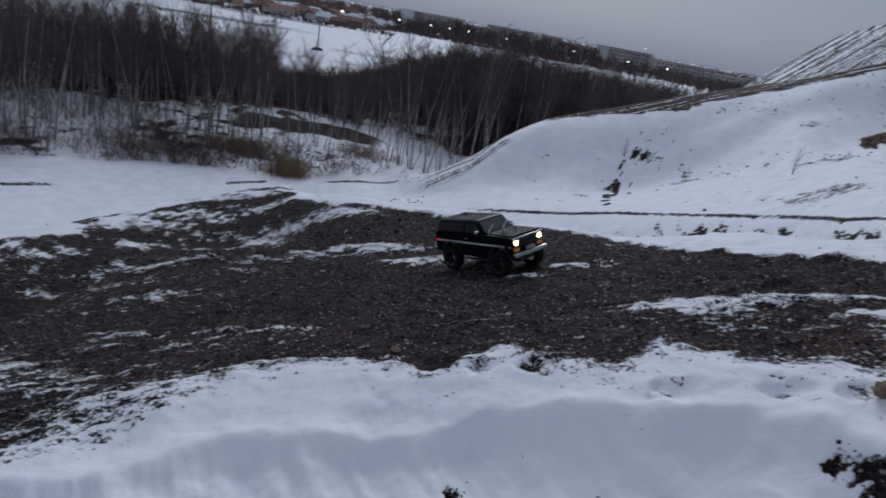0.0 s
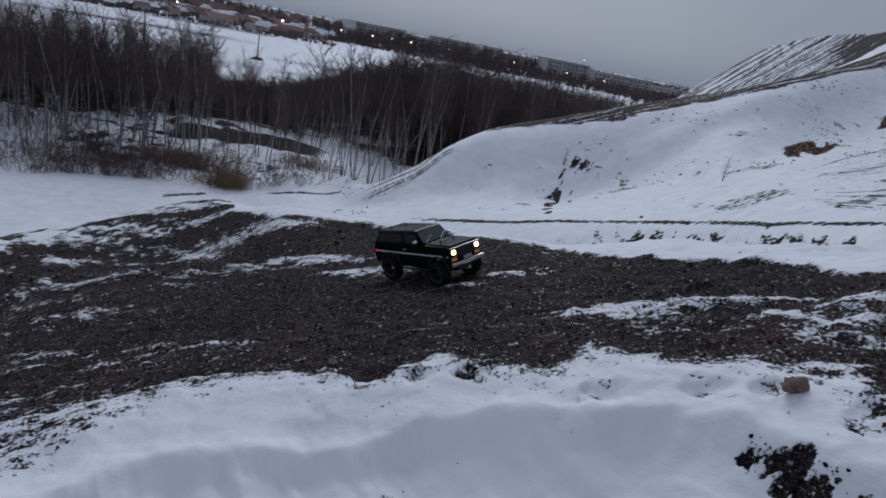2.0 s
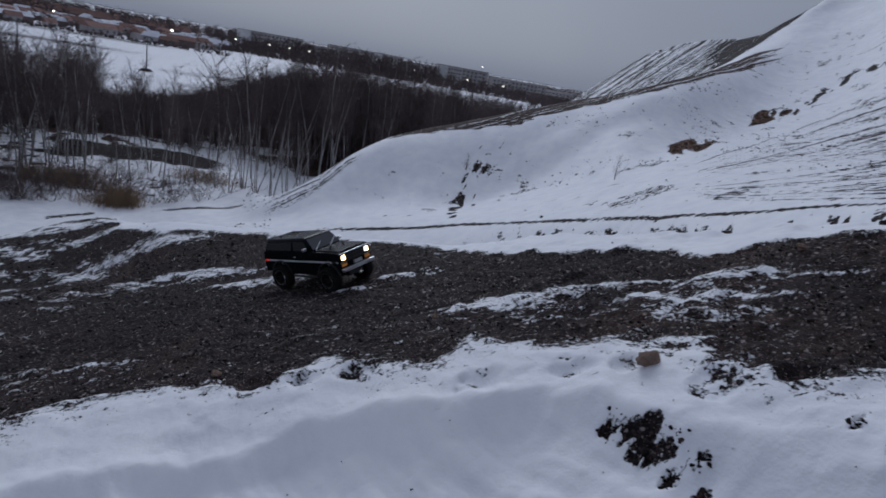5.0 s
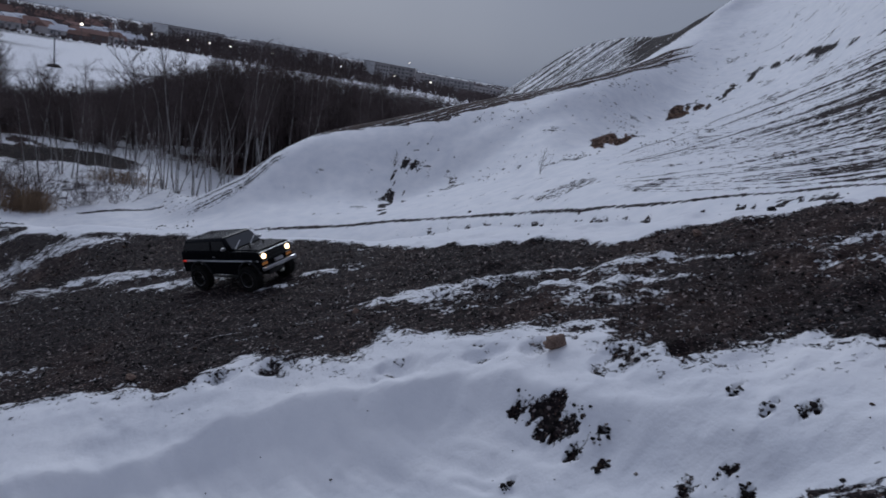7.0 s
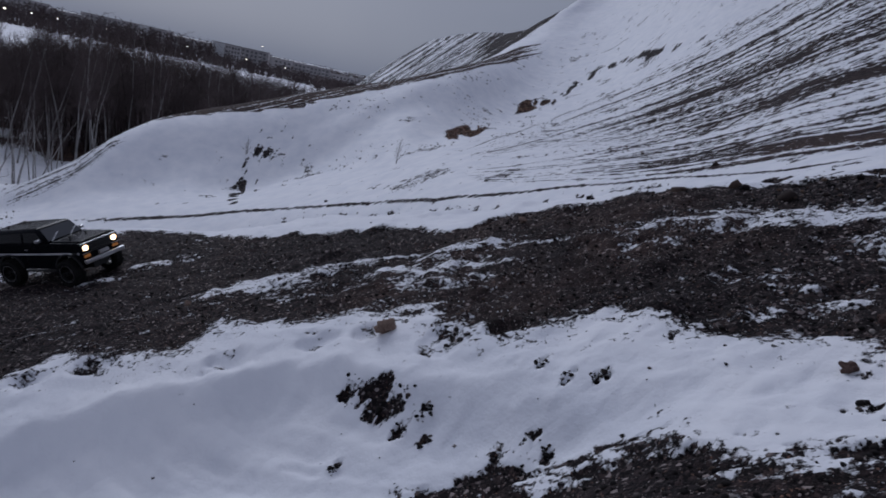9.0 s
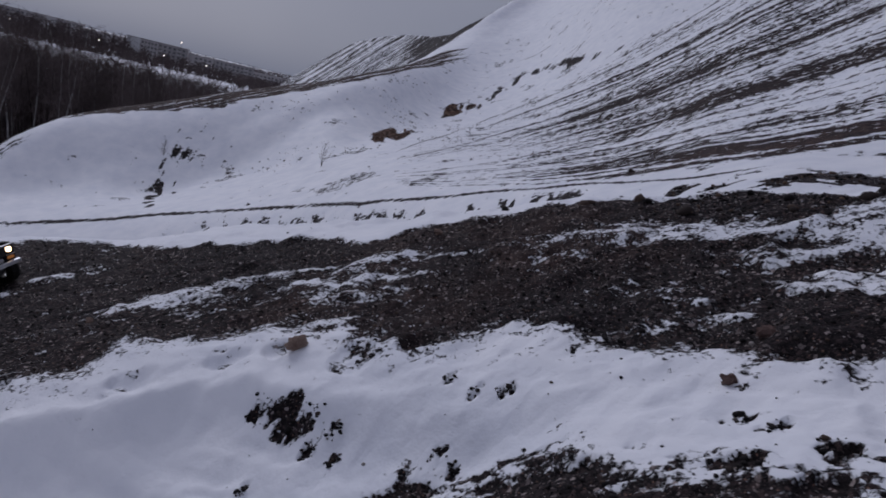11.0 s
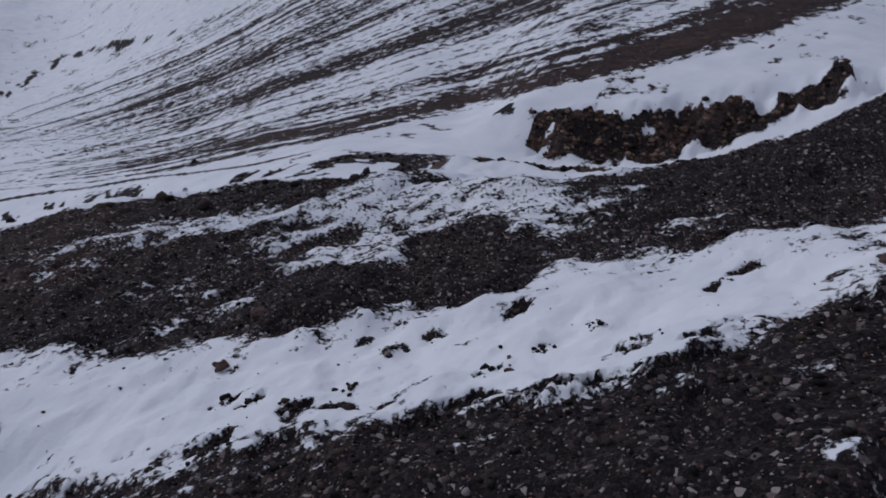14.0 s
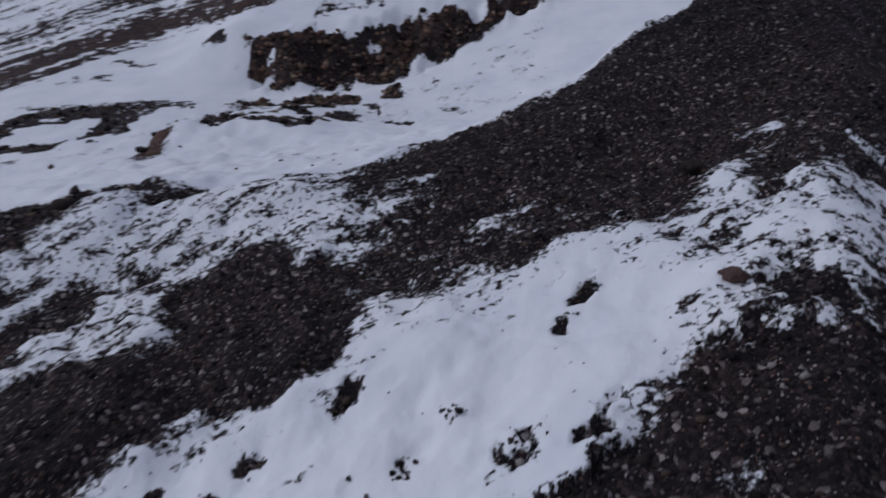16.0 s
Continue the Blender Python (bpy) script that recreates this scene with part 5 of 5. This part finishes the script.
def scatter(name, count, seed, area, small, large, on_snow, label, clods=0, mat=PEBBLE, gather=0):
    """Loose stones over an area of the plan, mostly on bare ground."""
    rs = np.random.RandomState(seed)
    x, y = rs.uniform(area[0], area[1], count * 4), rs.uniform(area[2], area[3], count * 4)
    snow = snow_cover(x, y, broad_height(x, y))[0]
    keep = (rs.uniform(size=count * 4) < np.where(snow < 0.4, 1.0, on_snow)) & (np.hypot(x - MIDDLE[0], y - MIDDLE[1]) > 0.6)
    if gather:
        keep &= rs.uniform(size=count * 4) < smooth(0.12, 0.5, fbm(x * gather, y * gather, seed + 300, 4))
    x, y = x[keep][:count], y[keep][:count]
    if clods:
        hx, hy, hr = np.array(HUMPS).T
        k = rs.randint(0, len(hx), clods)
        x, y = np.concatenate([x, hx[k] + rs.normal(size=clods) * hr[k] * 0.6]), np.concatenate([y, hy[k] + rs.normal(size=clods) * hr[k] * 0.6])
    z = ground_height(x, y)
    shapes = []
    for k in range(6):
        me = stone_mesh("shape", 20 + k, PEBBLE, 1)
        co = np.zeros(len(me.vertices) * 3)
        me.vertices.foreach_get("co", co)
        shapes.append((co.reshape(-1, 3), np.array([p.vertices[:] for p in me.polygons])))
        bpy.data.meshes.remove(me)
    verts, faces, base = [], [], 0
    for k in range(len(x)):
        co, fc = shapes[k % 6]
        size = small + (large - small) * rs.uniform() ** 3.5
        q = rs.uniform(0, 6.283)
        c, s = math.cos(q) * size, math.sin(q) * size
        flat = rs.uniform(0.5, 0.9)
        p = np.stack([co[:, 0] * c - co[:, 1] * s * flat, co[:, 0] * s + co[:, 1] * c * flat, co[:, 2] * size], -1) + (x[k], y[k], z[k] + size * 0.15)
        verts.append(p)
        faces.append(fc + base)
        base += len(co)
    verts, faces = np.concatenate(verts), np.concatenate(faces)
    me = bpy.data.meshes.new(name)
    me.vertices.add(len(verts))
    me.vertices.foreach_set("co", verts.reshape(-1).astype(np.float32))
    me.loops.add(len(faces) * 3)
    me.polygons.add(len(faces))
    me.loops.foreach_set("vertex_index", faces.reshape(-1).astype(np.int32))
    me.polygons.foreach_set("loop_start", np.arange(0, len(faces) * 3, 3, dtype=np.int32))
    me.update(calc_edges=True)
    me.materials.append(mat)
    tagged(new(name, me), label, "soil clods" if name == "soil_clods" else "gravel", kind="stuff")


scatter("gravel", 9000, 1, (0.8, 2.8, -1.2, 1.2), 0.002, 0.008, 0.012, "loose black and pale gravel stones near the path", 350)
scatter("gravel", 18000, 2, (-2.5, 2.5, 1.2, 4.6), 0.0022, 0.008, 0.004, "loose black and pale gravel stones on the bench")
scatter("gravel", 2500, 3, (-3.2, 1.6, 4.0, 7.4), 0.004, 0.014, 0.005, "loose black gravel stones towards the rim")

scatter("rubble", 900, 4, (6.5, 8.1, -2.3, 1.15), 0.008, 0.045, 0.004, "dark and brown rubble of the eroded gully wall", 0, RUBBLE)
scatter("rubble", 2600, 6, (-1, 20, 9, 29), 0.008, 0.045, 1.0, "small dark stones dotting the snowy slope", 0, RUBBLE, 0.5)
scatter("rubble", 1300, 13, (6.6, 8.0, -2.2, 1.1), 0.007, 0.045, 0.0, "ochre and brown stones set in the gully wall", 0, EARTH)
scatter("rubble", 260, 14, (4.5, 6.2, 10.6, 14.2), 0.015, 0.075, 1.0, "dark clods tumbled below the old track", 0, RUBBLE, 0.9)
scatter("rubble", 900, 15, (4.0, 6.8, 6.0, 8.8), 0.01, 0.05, 1.0, "dark clods tumbled below the old track", 0, RUBBLE, 0.9)
scatter("soil_clods", 60, 12, (0.9, 1.9, -0.7, 1.4), 0.003, 0.011, 0.05, "dark soil clods poking through the snow", 130, DARK_SOIL)
scatter("rubble", 1500, 7, (1.5, 8.5, 5.5, 15.5), 0.012, 0.07, 0.7, "dark clods in the snow of the gully", 0, RUBBLE, 0.55)
scatter("rubble", 700, 8, (11.4, 16.2, 18.6, 21.6), 0.015, 0.07, 0.0, "brown earth and stones slipped from the snowy slope", 0, EARTH)
scatter("rubble", 420, 9, (19.2, 22.5, 23.4, 25.4), 0.02, 0.09, 0.0, "brown earth and stones slipped from the snowy slope", 0, EARTH)
scatter("rubble", 3400, 5, (2.2, 7.0, 0.0, 7.5), 0.006, 0.035, 0.008, "dark clods and stones breaking through the snow", 0, RUBBLE)


# ---- reeds, saplings, far masts ----
REED = varied("dry_reed", (0.17, 0.115, 0.075), (0.36, 0.255, 0.17), 0.8, 0.9, bump=0)


def reed_bed(bearing, distance, width, depth, height, count, seed, label):
    rng = random.Random(seed)
    limbs = Limbs()
    cx, cy, cz = on_land(bearing, distance)
    for k in range(count):
        x, y = cx + rng.gauss(0, width), cy + rng.gauss(0, depth)
        z = float(broad_height(x, y))
        h = height * rng.uniform(0.5, 1.1)
        a = Vector((x, y, z - 0.05))
        b = a + Vector((rng.gauss(0, 0.1) + 0.08, rng.gauss(0, 0.1), h))
        limbs.tube([a, a.lerp(b, 0.6) + Vector((rng.gauss(0, 0.03), rng.gauss(0, 0.03), 0)), b], [0.006, 0.005, 0.011 if rng.random() < 0.3 else 0.002], 3)
    tagged(new("reed_bed", mesh_from("reed_bed", limbs.v, limbs.f, REED)), label, "reeds", kind="stuff")


reed_bed(-15.6, 31.5, 0.9, 0.4, 0.8, 1100, 1, "dry rusty-brown reeds on the snowy valley floor")
reed_bed(-11.7, 28.3, 0.4, 0.3, 0.8, 800, 2, "dry straw-coloured reed clump beside the brook")
reed_bed(-13.2, 28.3, 0.45, 0.25, 0.5, 160, 3, "thin dry reeds beside the brook")
reed_bed(-5.4, 33.5, 0.9, 0.3, 0.6, 420, 4, "low brown reeds before the wood")
reed_bed(-23, 30.5, 1.2, 0.4, 0.6, 420, 5, "brown reeds under the birches")
reed_bed(-31, 31, 1.5, 0.4, 0.5, 260, 6, "brown reeds under the birches")


def sapling(x, y, height, seed, label):
    ob = bare_tree(seed, height, DARK_BARK, lean=0.12, branches=12, reach=0.35, first=0.15, spread=0.55, twig=0.004)
    ob.name = "sapling"
    ob.location = (x, y, float(ground_height(x, y)))
    tagged(ob, label, "sapling")


sapling(9.985, 17.32, 1.05, 71, "small bare sapling on the snowy slope")
sapling(7.3, 23.4, 0.8, 72, "thin bare sapling below the crest")

MAST_GREY = varied("weathered_mast", (0.06, 0.06, 0.06), (0.14, 0.14, 0.15), 0.5, 0.7)
STREET_LIGHT, _n, _l, _b = material("street_light", 0.4)
_b.inputs["Emission Color"].default_value, _b.inputs["Emission Strength"].default_value = (1.0, 0.9, 0.72, 1), 6.0
SOIL = varied("bare_soil", (0.02, 0.018, 0.016), (0.06, 0.05, 0.04), 1.0, 0.95)


def mast(bearing, distance, height):
    x, y, z = on_land(bearing, distance)
    ob = new("field_mast")
    part("pole", rod((0, 0, -0.5), (0, 0, height), 0.2, 0.12, 10), MAST_GREY, ob)
    part("crossarm", box(1.6, 0.2, 0.2, 0, 0, height - 0.3, 0.03), MAST_GREY, ob)
    bm = bmesh.new()
    bmesh.ops.create_cone(bm, cap_ends=True, segments=14, radius1=2.2, radius2=1.1, depth=1.0, matrix=Matrix.Translation((0, 0, 0.2)))
    part("plinth", bm, SOIL, ob, "dark earth mound at the foot")
    ob.location = (x, y, z)
    tagged(ob, "thin grey mast on a dark earth mound in a snowy field", "mast", "masts of the field")


for b, d, h in ((-10.0, 206, 9.5), (-18.4, 190, 9.0), (-27, 175, 9.0)):
    mast(b, d, h)

# ---- the town across the field ----
PANEL = varied("grey_panel_wall", (0.34, 0.32, 0.315), (0.5, 0.47, 0.46), 0.15, 0.9, by_object=0.5)
PALE_WALL = varied("pale_gable_wall", (0.6, 0.6, 0.6), (0.75, 0.75, 0.75), 0.15, 0.9)
BRICK = varied("dull_brick_wall", (0.12, 0.09, 0.085), (0.2, 0.15, 0.14), 0.2, 0.9, by_object=0.5)
PANE = varied("dark_pane", (0.11, 0.11, 0.115), (0.17, 0.17, 0.18), 0.3, 0.2, bump=0)
ROOF_SNOW = varied("snowy_roof", (0.6, 0.62, 0.68), (0.82, 0.84, 0.88), 0.2, 0.8)
ROOF_RUST = varied("rusty_roof", (0.2, 0.125, 0.105), (0.32, 0.2, 0.17), 0.1, 0.9, by_object=0.4)
SHEETS = {}


def shared(key, make, mat):
    if key not in SHEETS:
        bm = make()
        me = bpy.data.meshes.new(key)
        bm.to_mesh(me)
        bm.free()
        me.materials.append(mat)
        SHEETS[key] = me
    return SHEETS[key]


def apartment_block(bearing, distance, length, storeys, turn, gable=PANEL, label="grey five-storey panel apartment block with dark windows"):
    """Long side towards the field; windows are recessed panes in frames of their own."""
    x, y, z = on_land(bearing, distance)
    ob = new("apartment_block")
    h = storeys * 2.9 + 1.2
    part("wall", box(length, 12, h, 0, 0, h / 2), PANEL, ob)
    for s in (-1, 1):
        part("gable_wall", box(0.3, 11.9, h, s * (length / 2 + 0.1), 0, h / 2), gable, ob, "plain gable wall")
    part("roof", box(length + 1, 13, 0.5, 0, 0, h + 0.25), PANEL, ob, "flat grey roof with thin snow")
    pane = shared("window", lambda: box(1.7, 0.25, 1.5), PANE)
    rail = shared("balcony", lambda: box(3.0, 1.0, 1.05), PANEL)
    n = int(length / 3.4)
    for f in range(storeys):
        for k in range(n):
            px = (k - (n - 1) / 2) * 3.4
            w = new("window", pane)
            w.parent, w.location = ob, (px, -6.03, 2.0 + f * 2.9)
            if k % 4 == 1:
                w = new("balcony", rail)
                w.parent, w.location = ob, (px, -6.4, 1.2 + f * 2.9)
    ob.matrix_world = pose(x, y, z - 0.5, 0, 0, -bearing + turn)
    tagged(ob, label, "apartment block", "apartment blocks across the field")


for b, d, ln, st, turn, gable in ((-2.6, 560, 16, 5, 60, PALE_WALL), (-0.2, 650, 40, 5, 6, PANEL), (2.9, 600, 24, 4, -24, PANEL), (5.6, 660, 44, 5, 9, PANEL), (8.8, 610, 22, 5, 38, PALE_WALL), (11.0, 660, 34, 4, -10, PANEL),
                                  (13.9, 560, 18, 5, 48, PALE_WALL), (15.9, 580, 26, 5, -6, PANEL), (18.2, 570, 16, 4, 12, PANEL), (20.3, 610, 40, 4, 8, PANEL), (23.3, 640, 26, 3, -12, PANEL), (25.4, 660, 30, 3, 4, PANEL)):
    apartment_block(b, d, ln, st, turn, gable)


def house(bearing, distance, length, width, wall_h, turn, wall, roof, label):
    x, y, z = on_land(bearing, distance)
    ob = new("house")
    part("wall", box(length, width, wall_h, 0, 0, wall_h / 2), wall, ob)
    rise = width * 0.32
    bm = bmesh.new()
    o, hw, hl = 0.4, width / 2, length / 2
    pts = [(-hl - o, -hw - o, wall_h - 0.2), (hl + o, -hw - o, wall_h - 0.2), (hl + o, hw + o, wall_h - 0.2), (-hl - o, hw + o, wall_h - 0.2), (-hl - o, 0, wall_h + rise), (hl + o, 0, wall_h + rise)]
    v = [bm.verts.new(p) for p in pts]
    for f in ((0, 1, 5, 4), (2, 3, 4, 5), (0, 4, 3), (1, 2, 5), (0, 3, 2, 1)):
        bm.faces.new([v[k] for k in f])
    part("roof", bm, roof, ob)
    pane = shared("house_window", lambda: box(1.3, 0.2, 1.3), PANE)
    for k in range(max(2, int(length / 4))):
        w = new("window", pane)
        w.parent, w.location = ob, ((k + 0.5) * length / max(2, int(length / 4)) - length / 2, -width / 2 - 0.03, wall_h * 0.5)
    ob.matrix_world = pose(x, y, z - 0.3, 0, 0, -bearing + turn)
    tagged(ob, label, "house", "low buildings at the edge of the town")


trng = random.Random(77)
for k in range(120):
    b = trng.uniform(-33, -5)
    house(b, trng.uniform(400, 600), trng.choice((5, 6, 7, 9, 12, 18)), trng.uniform(5, 8), trng.uniform(2.3, 4.5), trng.uniform(-60, 60), trng.choice((PANEL, BRICK, BRICK)), trng.choice((ROOF_SNOW, ROOF_SNOW, ROOF_RUST)),
          "low house at the edge of the snowy field")
for b, d, ln in ((-14.5, 640, 45), (-10.6, 660, 40), (-21, 650, 45), (-7.6, 660, 30), (-17.5, 670, 40)):
    house(b, d, ln, 14, 5, trng.uniform(-8, 8), BRICK, ROOF_RUST, "long brick hall with a rust-coloured roof")


def street_lamp(bearing, distance, height, size):
    x, y, z = on_land(bearing, distance)
    ob = new("street_lamp")
    part("pole", rod((0, 0, -0.3), (0, 0, height), 0.12, 0.08, 8), MAST_GREY, ob)
    bm = bmesh.new()
    bmesh.ops.create_uvsphere(bm, u_segments=10, v_segments=6, radius=size, matrix=Matrix.Translation((0, 0, height + size * 0.6)) @ Matrix.Diagonal((1, 1, 0.7, 1)))
    part("lantern", bm, STREET_LIGHT, ob, "lit warm-white lantern")
    ob.location = (x, y, z)
    tagged(ob, "distant street lamp with a lit lantern", "street lamp", "lit lamps of the town")


for b, d, h, s in ((-8.3, 400, 8, 0.7), (-16.2, 390, 8, 0.5), (-3.6, 470, 8, 0.5), (-1.0, 480, 8, 0.5), (0.6, 500, 8, 0.45), (2.2, 500, 8, 0.45), (15.5, 470, 8, 0.45), (18.6, 470, 8, 0.45), (5.4, 500, 8, 0.4),
                   (16.6, 545, 19, 0.35), (11, 500, 8, 0.4)):
    street_lamp(b, d, h, s)


def far_trees():
    """Hedges and groves across the field, beyond counting."""
    rng = random.Random(21)
    limbs = Limbs()
    groups = [(rng.uniform(-6, 26), rng.uniform(470, 500), rng.uniform(1.5, 4.5)) for k in range(520)] + [(rng.uniform(-4, 26), rng.uniform(500, 545), rng.uniform(4, 10)) for k in range(320)]
    groups += [(rng.uniform(-34, -4), rng.uniform(420, 620), rng.uniform(2, 7)) for k in range(620)] + [(rng.uniform(-36, -4), rng.uniform(385, 400), rng.uniform(1, 2.6)) for k in range(420)]
    groups += [(rng.uniform(-4, 27), rng.uniform(680, 800), rng.uniform(12, 16)) for k in range(600)]
    groups += [(rng.uniform(-36, -3), rng.uniform(620, 760), rng.uniform(12, 17)) for k in range(700)]
    groups += [(rng.gauss(-3, 1.5), rng.uniform(480, 540), rng.uniform(8, 14)) for k in range(60)] + [(rng.uniform(-2, 13), rng.uniform(520, 560), rng.uniform(8, 18)) for k in range(230)]
    groups += [(rng.uniform(13, 27), rng.uniform(520, 550), rng.uniform(4, 11)) for k in range(90)] + [(rng.uniform(21, 25), rng.uniform(400, 480), rng.uniform(5, 10)) for k in range(60)]
    for b, d, h in groups:
        x, y, z = on_land(b, d)
        a = Vector((x, y, z - 0.3))
        limbs.tube([a, a + Vector((0, 0, h * 0.9))], [0.25, 0.06], 3)
        for k in range(13):
            q = a + Vector((0, 0, h * rng.uniform(0.1, 0.75)))
            limbs.tube([q, q + Vector((rng.gauss(0, 0.24) * h, rng.gauss(0, 0.24) * h, h * rng.uniform(0.1, 0.3)))], [0.24, 0.09], 3)
    tagged(new("far_woods", mesh_from("far_woods", limbs.v, limbs.f, TWIGS)), "dark bare hedges and groves across the field", "woods", kind="stuff")


far_trees()
